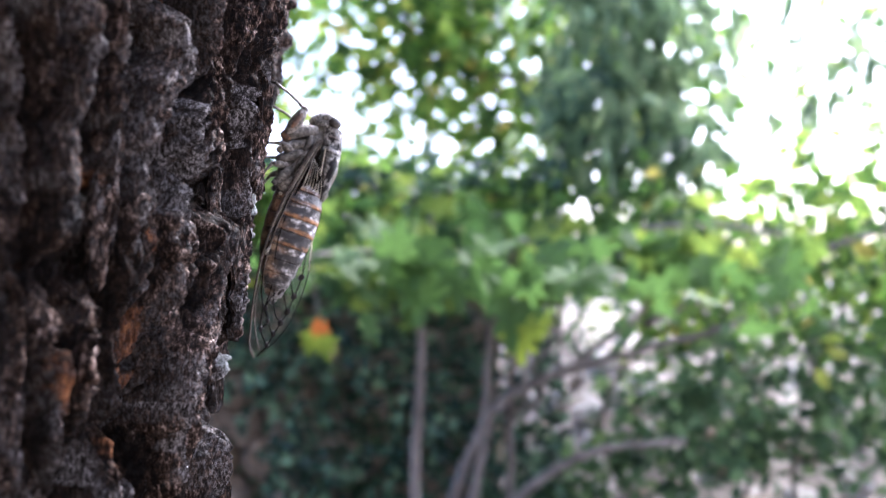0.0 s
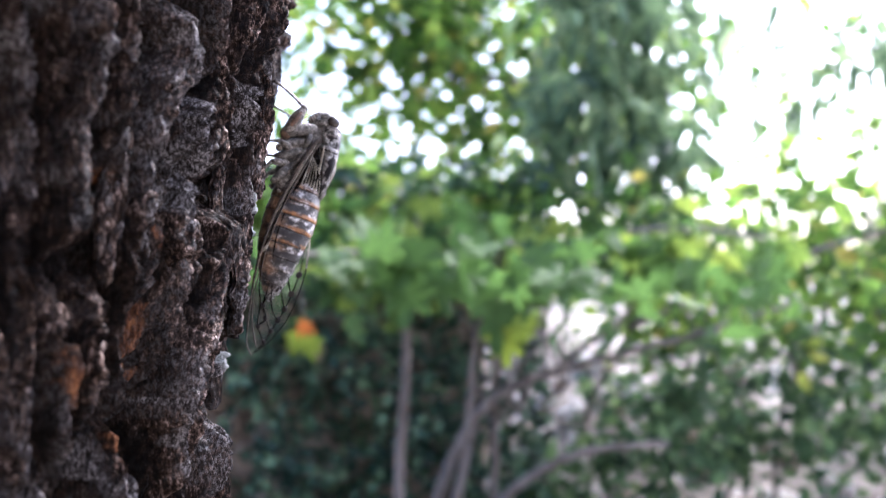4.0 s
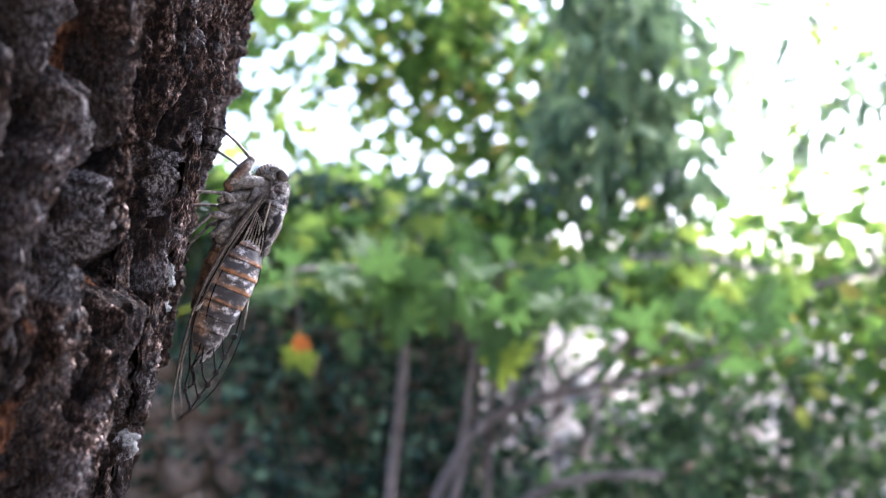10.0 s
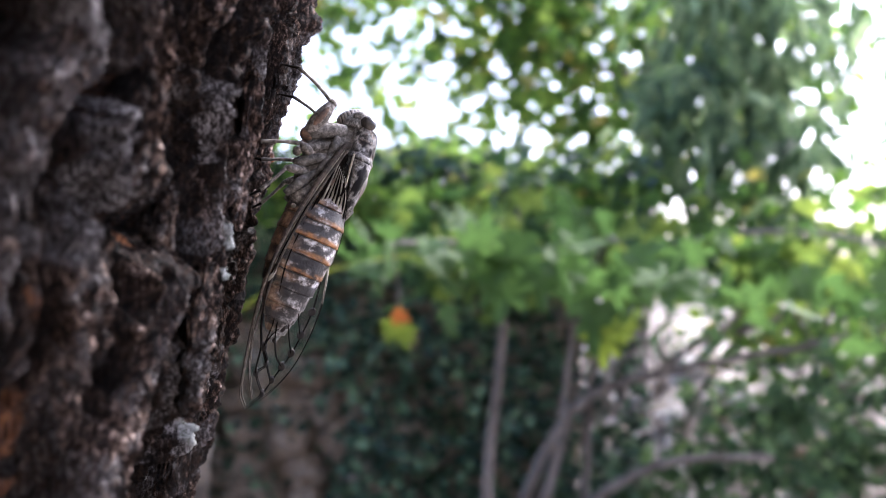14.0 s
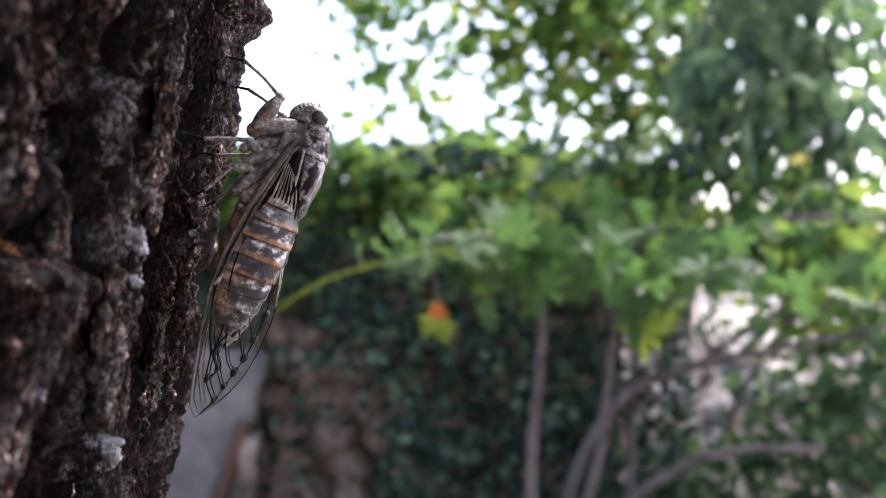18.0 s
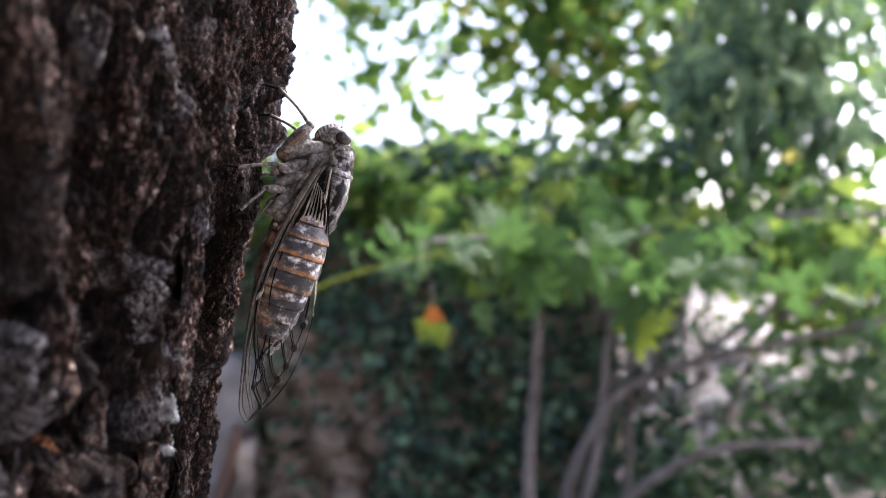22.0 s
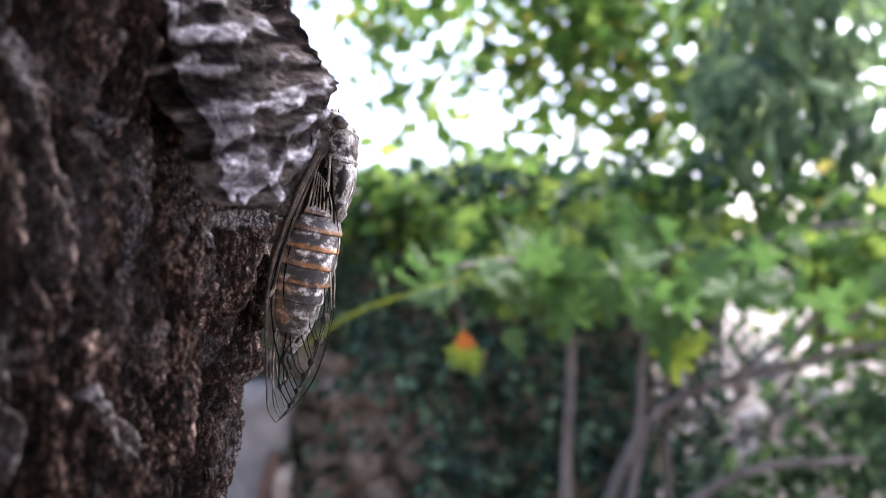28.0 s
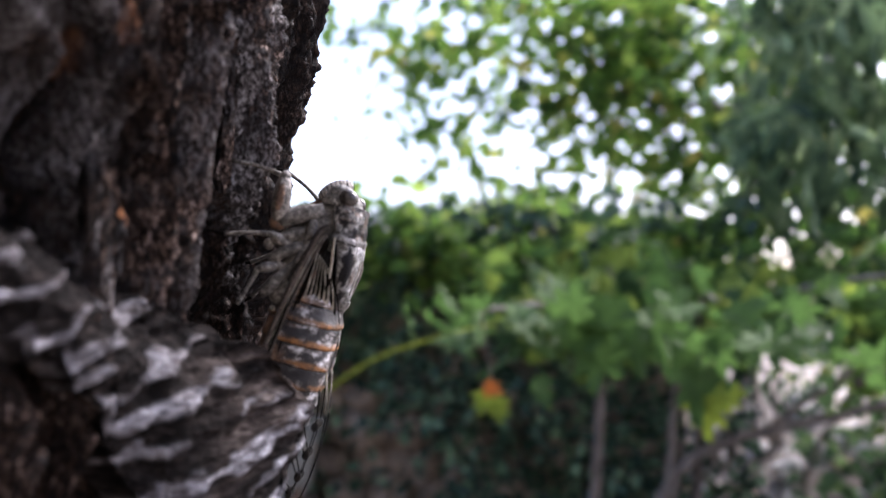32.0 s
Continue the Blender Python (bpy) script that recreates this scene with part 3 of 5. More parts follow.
def membrane_material(name="membrane", least=0.06, most=0.14):
    m, n, l, b = material(name, 0.12, spec=0.5)
    b.inputs["Base Color"].default_value = (0.16, 0.15, 0.13, 1)
    clear = n.new("ShaderNodeBsdfTransparent")
    clear.inputs["Color"].default_value = (0.93, 0.95, 0.94, 1)
    mix = n.new("ShaderNodeMixShader")
    fac = ramp(n, l, noise_of(n, l, 300, 3.0), [(0.3, (least,) * 3), (0.7, (most,) * 3)])
    l.new(fac, mix.inputs["Fac"])
    l.new(clear.outputs["BSDF"], mix.inputs[1])
    l.new(b.outputs["BSDF"], mix.inputs[2])
    relief(n, l, b, noise_of(n, l, 350, 2.0), 0.4, 0.0004)
    l.new(mix.outputs["Shader"], n["Material Output"].inputs["Surface"])
    return m


MEMBRANE = membrane_material()
THIN_MEMBRANE = membrane_material("thin_membrane", 0.01, 0.04)
MM = 0.001


def shell(rings, name, mat, parent, label="", sides=40, bumps=0.0, seed=0, paint=None):
    """A closed skin over rings (height, middle, half depth, half width, squareness), all in mm; paint gives its values."""
    rings = np.array(curve_through(rings, 5))
    k = np.arange(sides) * math.tau / sides
    c, s = np.cos(k)[None, :], np.sin(k)[None, :]
    z, mid, rx, ry, sq = [rings[:, i:i + 1] for i in range(5)]
    mid = mid + (1.1 if name.startswith('abdomen') else 1.0)
    rx, ry = np.maximum(rx, 0.02), np.maximum(ry, 0.02)
    e = 2 / np.maximum(sq, 1.0)
    x = mid + rx * np.sign(c) * np.abs(c) ** e
    y = ry * np.sign(s) * np.abs(s) ** e
    zz = z + 0 * x
    if bumps:
        lump = bumps * (wave(k[None, :] * 3 + 0 * x, zz * 0.9, seed) + 0.6 * wave(k[None, :] * 7 + 0 * x, zz * 2.1, seed + 1))
        x, y = x + lump * c, y + lump * s
    v = np.stack([x, y, zz], -1).reshape(-1, 3)
    f = [tuple(q) for q in grid_faces(len(rings), sides, True)]
    f += [tuple(range(sides))[::-1], tuple(range((len(rings) - 1) * sides, len(rings) * sides))]
    me = bpy.data.meshes.new(name)
    me.from_pydata((v * MM).tolist(), [], f)
    me.materials.append(mat)
    me.polygons.foreach_set("use_smooth", [True] * len(me.polygons))
    values = paint(x, y, zz, c + 0 * x, (zz - z.min()) / max(z.max() - z.min(), 1e-6)) if paint else {}
    for key in ("band", "below", "dark", "rim"):
        me.attributes.new(key, "FLOAT", "POINT").data.foreach_set("value", np.broadcast_to(values.get(key, 0.0), x.shape).astype(np.float32).ravel())
    ob = new(name, me)
    ob.parent = parent
    return tagged(ob, label)


def ball(name, centre, radii, mat, parent, label="", turn=(0, 0, 0)):
    bm = bmesh.new()
    bmesh.ops.create_uvsphere(bm, u_segments=24, v_segments=16, radius=1)
    m = pose(*[c * MM for c in centre], *turn) @ Matrix.Diagonal((*[r * MM for r in radii], 1))
    bmesh.ops.transform(bm, matrix=m, verts=bm.verts)
    return part(name, bm, mat, parent, label)


def rod(name, points, radii, mat, parent, label="", sides=10, flat=1.0, smooth=4):
    pts = np.array(curve_through(points, smooth)) * MM
    if hasattr(radii, "__len__"):
        r = np.interp(np.linspace(0, 1, len(pts)), np.linspace(0, 1, len(radii)), radii) * MM
    else:
        r = [radii * MM] * len(pts)
    return part(name, tube(pts, list(r), sides, flat), mat, parent, label)


cicada = thing("cicada", "grey-brown mottled cicada with clear veined wings climbing the bark", "cicada")

# abdomen: eight overlapping rings
ABDOMEN = [(-0.5, -3.0, 2.4, 3.6), (-2.5, -2.9, 3.6, 4.6), (-5.0, -2.6, 4.1, 5.2), (-9.0, -2.5, 4.3, 5.2), (-13.0, -2.5, 3.9, 4.7), (-17.0, -2.2, 3.0, 3.6), (-19.6, -1.8, 2.0, 2.5), (-21.4, -1.5, 1.1, 1.4), (-22.4, -1.4, 0.5, 0.6)]
LINE = np.array(ABDOMEN)[::-1]


def girth(z):
    return [float(np.interp(z, LINE[:, 0], LINE[:, i])) for i in (1, 2, 3)]


def plate_paint(x, y, z, dorsal, along):
    rag = 0.12 * wave(y * 1.3, x * 0.7, 81)
    band = (1 - step(along + 0.7 * rag, 0.2, 0.37)) * (1 - step(-z, 12.3, 14.8)) * (0.35 + 0.65 * step(-z, 3.5, 6)) * step(wave(y * 0.9 + z, z * 0.3, 84) + 0.75, 0.1, 0.6)
    below = step(-dorsal + 0.2 * wave(z * 0.8, y, 82), -0.05, 0.35)
    dark = step(wave(y * 0.8 + 3, z * 0.9, 83) + 0.3 * wave(y * 3, x * 3 + z, 85), 0.05, 0.4) * (1 - 0.7 * band) * 0.92
    dark = np.maximum(dark, 0.9 * step(along + rag, 0.84, 0.97))
    end = step(-z, 14.5, 18) * step(dorsal, -0.1, 0.3)
    return {"band": band, "below": below, "dark": dark * (1 - 0.4 * end), "rim": 0.75 * end * step(wave(y * 1.1, z * 1.2, 86), -0.1, 0.25)}


CUTS = [-1.2, -3.4, -5.6, -8.0, -10.4, -12.8, -15.2, -17.4, -19.4]
for top, low in zip(CUTS, CUTS[1:] + [-21.2]):
    rows = []
    for t, swell in ((0.0, -0.18), (0.12, 0.0), (0.5, 0.06), (0.85, 0.14), (1.0, 0.1), (1.06, -0.25)):
        z = top + (low - top) * t
        mid, rx, ry = girth(z)
        rows.append((z, mid, rx + swell, (ry + swell) * 0.92, 2.7))
    shell(rows[::-1], "abdomen_segment", PLATES, cicada, "", 44, 0.05, int(-top * 7), plate_paint)
shell([(-22.6, -1.4, 0.25, 0.3, 2), (-22.0, -1.45, 0.7, 0.9, 2), (-20.9, -1.6, 1.25, 1.6, 2)], "abdomen_tip", PLATES, cicada, "whitish tip of the abdomen", 28, 0.03, 5, lambda x, y, z, d, a: {"band": 0.0, "rim": 0.9})

# thorax
def back_paint(x, y, z, d, a):
    side = step(np.abs(y), 2.2, 3.0)
    round_ = np.arccos(np.clip(d, -1, 1))
    patch = step(1.2 - np.hypot((round_ - 1.3 + 0.05 * (z - 1.3)) / 0.5, (z - 1.3) / 2.2) + 0.25 * wave(round_ * 3, z * 2, 91), 0.2, 0.3)
    low = step(1.1 - np.hypot((round_ - 1.4) / 0.32, (z + 1.7) / 0.7) + 0.3 * wave(x * 3, z * 3, 95), 0.15, 0.4)
    stripe = 0.85 * step(wave(y * 1.4, z * 0.5, 94), 0.2, 0.45) * (1 - side)
    dark = np.maximum(np.maximum(patch, low), stripe)
    rim = (1 - dark) * step(0.35 + 0.5 * wave(x * 2.5, z * 2.5, 96) + 0.3 * step(z, 2.0, 3.2), 0.2, 0.5)
    return {"band": 0.15 * step(wave(y, z, 90), 0.2, 0.6), "dark": dark, "below": 0.0, "rim": 0.85 * rim}


def shield_paint(x, y, z, d, a):
    crease = step(np.abs(wave(y * 0.9 + z * 0.7, z * 0.9 - y * 0.4, 93)), 0.1, 0.3)
    deep = 0.95 * (1 - step(np.abs(wave(x * 0.8 + z * 0.6, z * 0.9 - x * 0.5, 97)), 0.07, 0.2))
    rim = np.maximum(step(d, -0.86, -0.76) * (1 - step(d, -0.62, -0.5)), 1 - step(np.abs(z - 4.45), 0.15, 0.4))
    dark = np.maximum(np.maximum(0.95 * (1 - crease), deep), 0.8 * (1 - step(d, -0.98, -0.86))) * (1 - rim)
    glint = step(wave(x * 2.2, z * 2.4, 98), 0.15, 0.45) * (1 - dark)
    return {"band": 0.2 * step(wave(y * 1.4, z * 2, 92), 0.0, 0.4), "dark": dark, "below": 0.0, "rim": np.maximum(0.75 * rim, 0.3 * glint)}


shell([(-3.4, 0.7, 0.4, 1.2, 2), (-2.4, 0.7, 1.0, 2.2, 2.2), (-1.0, 0.7, 1.0, 3.4, 2.6), (1.5, 0.6, 1.25, 4.4, 3.0), (3.4, 0.25, 1.5, 4.5, 3.0), (4.3, -0.1, 1.65, 4.4, 2.8)], "mesonotum", THORAX, cicada, "glossy back plate with black patches and silver edges", 72, 0.06, 31, back_paint)
shell([(-3.9, 0.85, 0.5, 0.7, 3), (-3.1, 0.95, 0.75, 1.5, 3), (-2.3, 1.0, 0.85, 2.0, 3)], "scutellum", GREY_SHELL, cicada, "", 24, 0.1, 7)
shell([(3.9, -0.2, 1.9, 4.6, 2.6), (4.5, -0.25, 2.0, 4.65, 2.6), (5.0, -0.3, 1.85, 4.5, 2.5), (6.4, -0.6, 1.9, 4.55, 2.5), (7.6, -0.9, 1.95, 4.45, 2.4), (8.3, -1.0, 1.9, 4.2, 2.3)], "pronotum", THORAX, cicada, "wrinkled grey shield behind the head", 72, 0.16, 51, shield_paint)
shell([(-3.6, -4.6, 1.6, 3.0, 2), (-2.2, -4.6, 2.4, 3.9, 2.3), (0.5, -4.5, 3.0, 4.2, 2.4), (3.5, -4.2, 3.1, 4.2, 2.4), (6.2, -3.2, 2.6, 3.9, 2.3), (7.8, -2.6, 1.9, 3.3, 2.2)], "underside", CHEST, cicada, "hairy grey chest", 40, 0.06, 71)
for side in (-1, 1):
    for points, thick in (([(-3.4, 3.7, 4.3), (-5.0, 4.1, 3.3), (-6.9, 4.4, 1.9)], [0.7, 0.95, 0.6]), ([(-3.3, 3.9, 2.5), (-4.9, 4.2, 1.5), (-6.6, 4.2, 0.1)], [0.8, 0.95, 0.7]), ([(-3.0, 4.1, 5.6), (-2.9, 4.3, 4.2), (-3.2, 4.2, 2.8)], [0.5, 0.75, 0.4]), ([(-3.7, 3.9, 0.3), (-5.1, 4.3, -2.0), (-6.3, 4.2, -4.0)], [0.6, 1.0, 0.55]), ([(-2.6, 4.2, 3.2), (-3.2, 4.4, 1.4), (-3.9, 4.2, -0.6)], [0.5, 0.7, 0.35])):
        rod("chest_plate", [(x, side * y, z) for x, y, z in points], thick, CHEST, cicada, "", 14, 0.8)
    ball("hip_joint", (-7.0, side * 4.6, 1.7), (0.6, 0.5, 0.65), LEG_SHELL, cicada)
    ball("tymbal_spot", (-4.7, side * 4.3, -5.0), (0.35, 0.3, 0.3), PALE_VEIN, cicada)
    rod("silver_ridge", [(2.5, side * 0.9, 3.6), (3.0, side * 1.4, 1.5), (2.7, side * 1.2, -1.5)], [0.06, 0.1, 0.06], FACE, cicada, "", 7)

# head
shell([(7.8, -2.1, 2.2, 4.1, 2.2), (8.6, -2.05, 2.15, 4.2, 2.4), (9.4, -2.1, 1.75, 3.7, 2.4), (10.1, -2.3, 1.2, 2.7, 2.2), (10.5, -2.45, 0.6, 1.4, 2)], "head", GREY_SHELL, cicada, "", 44, 0.1, 17)


def face():
    """The bulging striped forehead."""
    k, n = 60, 40
    a, b = np.meshgrid(np.linspace(0.02, math.pi - 0.02, k), np.arange(n) * math.tau / n)
    ribs = 0.03 * np.sin(a * 26)
    x, y, z = (1 + ribs) * np.sin(a) * np.cos(b), (1 + ribs) * np.sin(a) * np.sin(b), np.cos(a)
    v = np.stack([x * 1.15 + 0 * z, y * 1.7, z * 2.15], -1).reshape(-1, 3)
    turn = np.array(Matrix.Rotation(radians(52), 3, "Y"))
    v = v @ turn.T + np.array([-2.3, 0, 9.6])
    dark = (np.sin(a * 26) < -0.45).astype(float) * 0.8
    ob = sheet("forehead", v * MM, grid_faces(n, k), FACE, cicada, "pale forehead with dark ribs", True, {"band": 0.0 * a.ravel(), "below": 0.0 * a.ravel(), "dark": dark.ravel()})
    return ob


face()
for side in (-1, 1):
    ball("eye", (-0.05, side * 3.75, 8.95), (1.12, 1.0, 0.98), EYE, cicada, "dark glossy eye")
    rod("antenna", [(-0.7, side * 2.6, 9.9), (-0.8, side * 2.8, 10.6), (-1.1, side * 3.0, 11.7)], [0.14, 0.05, 0.02], VEIN, cicada, "", 6)
    ball("cheek", (-1.0, side * 3.2, 9.4), (1.3, 0.9, 0.9), GREY_SHELL, cicada)
    ball("operculum", (-4.5, side * 3.5, -2.9), (1.5, 0.9, 2.0), LEG_SHELL, cicada, "pale oval sound cover", (0, -25, 0))
    ball("shoulder", (-1.4, side * 4.3, 3.3), (0.8, 0.5, 1.0), VEIN, cicada)
    ball("wing_hinge", (-1.6, side * 4.5, 3.2), (0.4, 0.4, 0.5), LEG_SHELL, cicada)
rod("beak", [(-3.4, 0, 8.0), (-5.2, 0, 5.6), (-6.4, 0, 1.7)], [0.6, 0.45, 0.2], BROWN_SHELL, cicada)

# legs: each moves as one about its hip
def leg(name, hip, joints, thick, side):
    """hip and the joints after it (end of thigh, end of shin, end of foot), in mm in the body's space."""
    hip = Vector(hip)
    rel = [Vector(j) - hip for j in joints]
    a, b, c = rel
    mid = a * 0.5 + Vector((0, side * 0.25, 0))
    femur = rod(name, [(0, 0, 0), mid, a], [thick * 0.75, thick, thick * 0.95, thick * 0.55], LEG_SHELL, cicada, "", 12)
    femur.location = hip * MM
    tip = bmesh.new()
    bmesh.ops.create_icosphere(tip, subdivisions=2, radius=thick * 0.62 * MM, matrix=Matrix.Translation(a * MM))
    part("knee", tip, LEG_SHELL, femur)
    rod("shin", [a, a.lerp(b, 0.5) + Vector((0.15, 0, 0.2)), b], [0.34, 0.24, 0.22, 0.28], LEG_SHELL, femur, "", 8)
    rod("foot", [b, b.lerp(c, 0.5), c], [0.2, 0.17, 0.12], VEIN, femur, "", 7)
    for claw in (-0.35, 0.35):
        rod("claw", [c, c + Vector((-0.35, claw * 0.6, -0.1)), c + Vector((-0.55, claw, -0.35))], [0.1, 0.07, 0.03], VEIN, femur, "", 5)
    return femur


LEGS = {}
for side in (-1, 1):
    key = "near" if side < 0 else "off"
    up = 0 if side < 0 else -0.8
    rod("coxa", [(-2.4, side * 3.5, 6.9), (-4.6, side * 4.3, 5.8), (-6.6, side * 4.6, 4.4)], [0.8, 1.0, 1.0, 0.8], CHEST, cicada, "", 12)
    ball("knee", (-6.75, side * 4.6, 4.3), (0.95, 0.8, 1.0), BROWN_SHELL, cicada)
    LEGS["front", key] = leg("front_leg", (-6.7, side * 4.6, 4.4), [(-5.3, side * 5.0, 9.2 + up), (-11.0, side * 5.2, 11.6 + up * 2), (-12.7, side * 5.3, 11.2 + up * 2)], 1.05, side)
    ball("thigh_face", (0.8, side * 1.4, 2.5), (0.48, 0.28, 1.55), BROWN_SHELL, LEGS["front", key], "smooth orange-brown face of the thigh", (0, 17, 0))
    rod("coxa", [(-4.5, side * 3.4, 2.0), (-6.0, side * 4.4, 2.6)], [0.9, 0.75], LEG_SHELL, cicada, "", 12)
    LEGS["middle", key] = leg("middle_leg", (-5.2, side * 4.3, 2.2), [(-6.9, side * 5.2, 2.7 + up), (-11.6, side * 5.6, 0.8 + up), (-13.0, side * 5.8, 0.6 + up)], 0.6, side)
    rod("coxa", [(-4.8, side * 3.4, -0.5), (-6.2, side * 4.2, -0.2)], [0.9, 0.7], LEG_SHELL, cicada, "", 12)
    LEGS["hind", key] = leg("hind_leg", (-5.6, side * 4.3, -0.4), [(-7.4, side * 4.9, -0.9 + up), (-9.2, side * 5.4, -4.9 + up), (-10.2, side * 5.5, -6.1 + up)], 0.6, side)

# wings, roofed over the body
EDGE_FRONT = [(-1.5, 5.2), (-2.2, 4.2), (-3.4, -1.0), (-4.4, -6.7), (-4.9, -12.8), (-4.75, -18.0), (-4.25, -22.4), (-3.5, -26.7), (-2.7, -30.2), (-1.5, -31.9)]
EDGE_BACK = [(-0.6, 4.4), (-0.1, -0.2), (0.4, -4.6), (1.0, -8.1), (1.9, -11.5), (2.65, -15.4), (2.7, -20.1), (2.15, -24.6), (0.95, -28.1), (-0.3, -30.3), (-1.5, -31.9)]


def wing_x(x, z):
    return x + 0.2 + 0.03 * (4 - z) + 0.07 * (x + 4)


def wing_y(x, z, side, inner=0.0):
    roof = 1.0 + (3.0 - x) * 0.57 - inner + 1.35 * float(step(np.array(z), -8.0, -0.5)) * (0.5 if x < -1.5 else 1.0 - 0.2 * min(1.0, max(0.0, x - 0.5)) - 0.5 * min(1.0, max(0.0, -0.5 - x)))
    return side * (roof + 0.25 * math.sin(z * 0.35) - 0.05 * max(0.0, -20 - z)) * (1 - 0.6 * float(step(np.array(-z), 8.0, 26.0)))


def on_wing(x, z, side, inner=0.0, out=0.0):
    return (wing_x(x, z), wing_y(x, z, side, inner) + side * out, z)


def forewing(side):
    n, k = 60, 16
    f, b = np.array(curve_through(EDGE_FRONT, 8)), np.array(curve_through(EDGE_BACK, 8))
    pick = lambda line: np.stack([np.interp(np.linspace(0, 1, n), np.linspace(0, 1, len(line)), line[:, i]) for i in (0, 1)], -1)
    f, b = pick(f), pick(b)
    w = np.linspace(0, 1, k)
    xz = f[:, None, :] * (1 - w[None, :, None]) + b[:, None, :] * w[None, :, None]
    v = np.array([on_wing(x, z, side) for x, z in xz.reshape(-1, 2)]) * MM
    wing = sheet("forewing", v, grid_faces(n, k), MEMBRANE, cicada, "clear veined forewing with dark spots")

    def vein(points, r, mat=VEIN, name="vein"):
        return rod(name, [on_wing(x, z, side, 0.0, 0.06) for x, z in points], r, mat, wing, "", 6, 0.7, 5)

    vein(EDGE_FRONT, [0.62, 0.58, 0.5, 0.4, 0.32, 0.26, 0.2, 0.16, 0.1], COSTA, "leading_edge")
    vein([(x + 0.7, z + 0.2) for x, z in EDGE_FRONT[1:6]] + [(-3.9, -22.3), (-2.8, -26.8), (-1.15, -30.4)], [0.3, 0.24, 0.2, 0.14, 0.12, 0.1], COSTA)
    vein([(x + 0.38, z) for x, z in EDGE_FRONT[1:5]], [0.08, 0.12, 0.08], PALE_VEIN)
    vein(EDGE_BACK[4:], [0.07, 0.06, 0.05], VEIN, "trailing_edge")
    vein(EDGE_BACK[:6], [0.2, 0.18, 0.15, 0.1], PALE_VEIN, "trailing_edge")
    base = (-1.5, 4.0)
    for line, r in (([base, (-3.3, -3), (-4.2, -10), (-4.45, -14.9), (-3.5, -20.6), (-2.46, -23.6), (-1.9, -26.9), (-0.35, -29.2)], [0.18, 0.14, 0.13, 0.11]),
                    ([base, (-2.7, -3), (-3.3, -9), (-3.2, -13.6), (-2.2, -19.5), (-2.1, -23.5), (-1.1, -25.4), (0.08, -27.3)], [0.18, 0.14, 0.12, 0.1]),
                    ([base, (-2.2, -3), (-2.86, -10.4), (-2.1, -16.9), (-1.4, -21.3), (-0.36, -24.0), (0.78, -25.1)], [0.18, 0.13, 0.11, 0.1]),
                    ([base, (-1.4, -3), (-1.94, -9.3), (-0.78, -17.9), (0.12, -20.7), (1.23, -23.0)], [0.18, 0.13, 0.11, 0.1]),
                    ([base, (-0.6, -3), (-0.1, -10.6), (0.08, -16.8), (1.4, -20.2)], [0.16, 0.12, 0.1, 0.09]),
                    ([(-1.85, -27.0), (-1.04, -25.4), (-2.16, -23.5)], 0.11), ([(-2.16, -23.5), (-1.7, -21.4), (-0.64, -19.4), (0.08, -16.8), (1.2, -13.5)], 0.11),
                    ([(-1.16, -31.4), (-0.19, -29.4), (0.28, -27.4), (0.82, -25.2), (1.34, -23.1), (1.64, -20.5), (1.87, -17.1), (1.6, -13.9), (1.0, -10.5)], 0.08)):
        vein(line, r)
    for turn in range(15):
        share = turn / 14
        end = (-2.9 + 4.3 * share, -6.6 + 2.5 * abs(share - 0.3) - (turn % 4) * 0.7)
        start = (-2.0 + 1.6 * share, 2.4 - 1.6 * share)
        bend = (-2.3 + 3.1 * share, -1.6 - (turn % 3) * 0.4)
        vein([start, bend, end], [0.1, 0.2, 0.14, 0.04], PALE_VEIN if turn % 2 else VEIN, "pale_streak" if turn % 2 else "vein")
    for x, z, long in ((-0.9, -2.2, 1.5), (-1.7, -3.0, 1.2), (-0.1, -2.4, 1.6), (0.6, -2.9, 1.2), (-1.4, -1.0, 0.9)):
        ball("pale_patch", on_wing(x, z, side, 0.0, 0.04), (0.24, 0.1, long), PALE_VEIN, wing, "", (0, -6 + 10 * x, 0))
    ball("wing_root", on_wing(-0.9, 0.6, side, 0.15), (1.0, 0.2, 2.3), VEIN, wing, "", (0, -12, 0))
    ball("wing_root", on_wing(-1.9, -0.1, side, 0.05), (0.4, 0.2, 0.8), BROWN_SHELL, wing, "brown leathery cell at the wing's root", (0, 8, 0))
    for x, z, big in ((-2.16, -23.5, 1.15), (-1.85, -27.0, 0.95), (-1.17, -25.4, 0.8), (-1.25, -22.2, 0.7), (-0.9, -20.2, 1.2), (-0.24, -29.3, 0.85), (0.27, -27.2, 0.95), (0.78, -25.1, 1.2), (1.29, -23.0, 1.2), (1.57, -20.3, 1.2), (1.82, -16.9, 1.2)):
        ball("wing_spot", on_wing(x, z, side, 0.0, 0.05), (0.42 * big, 0.1, 0.48 * big), SPOT, wing, "", (0, 20 * x, side * 30))
    ball("wing_node", on_wing(-4.35, -14.3, side, 0.0, 0.12), (0.26, 0.16, 0.95), PALE_VEIN, wing, "whitish node on the leading edge", (0, 12, 0))


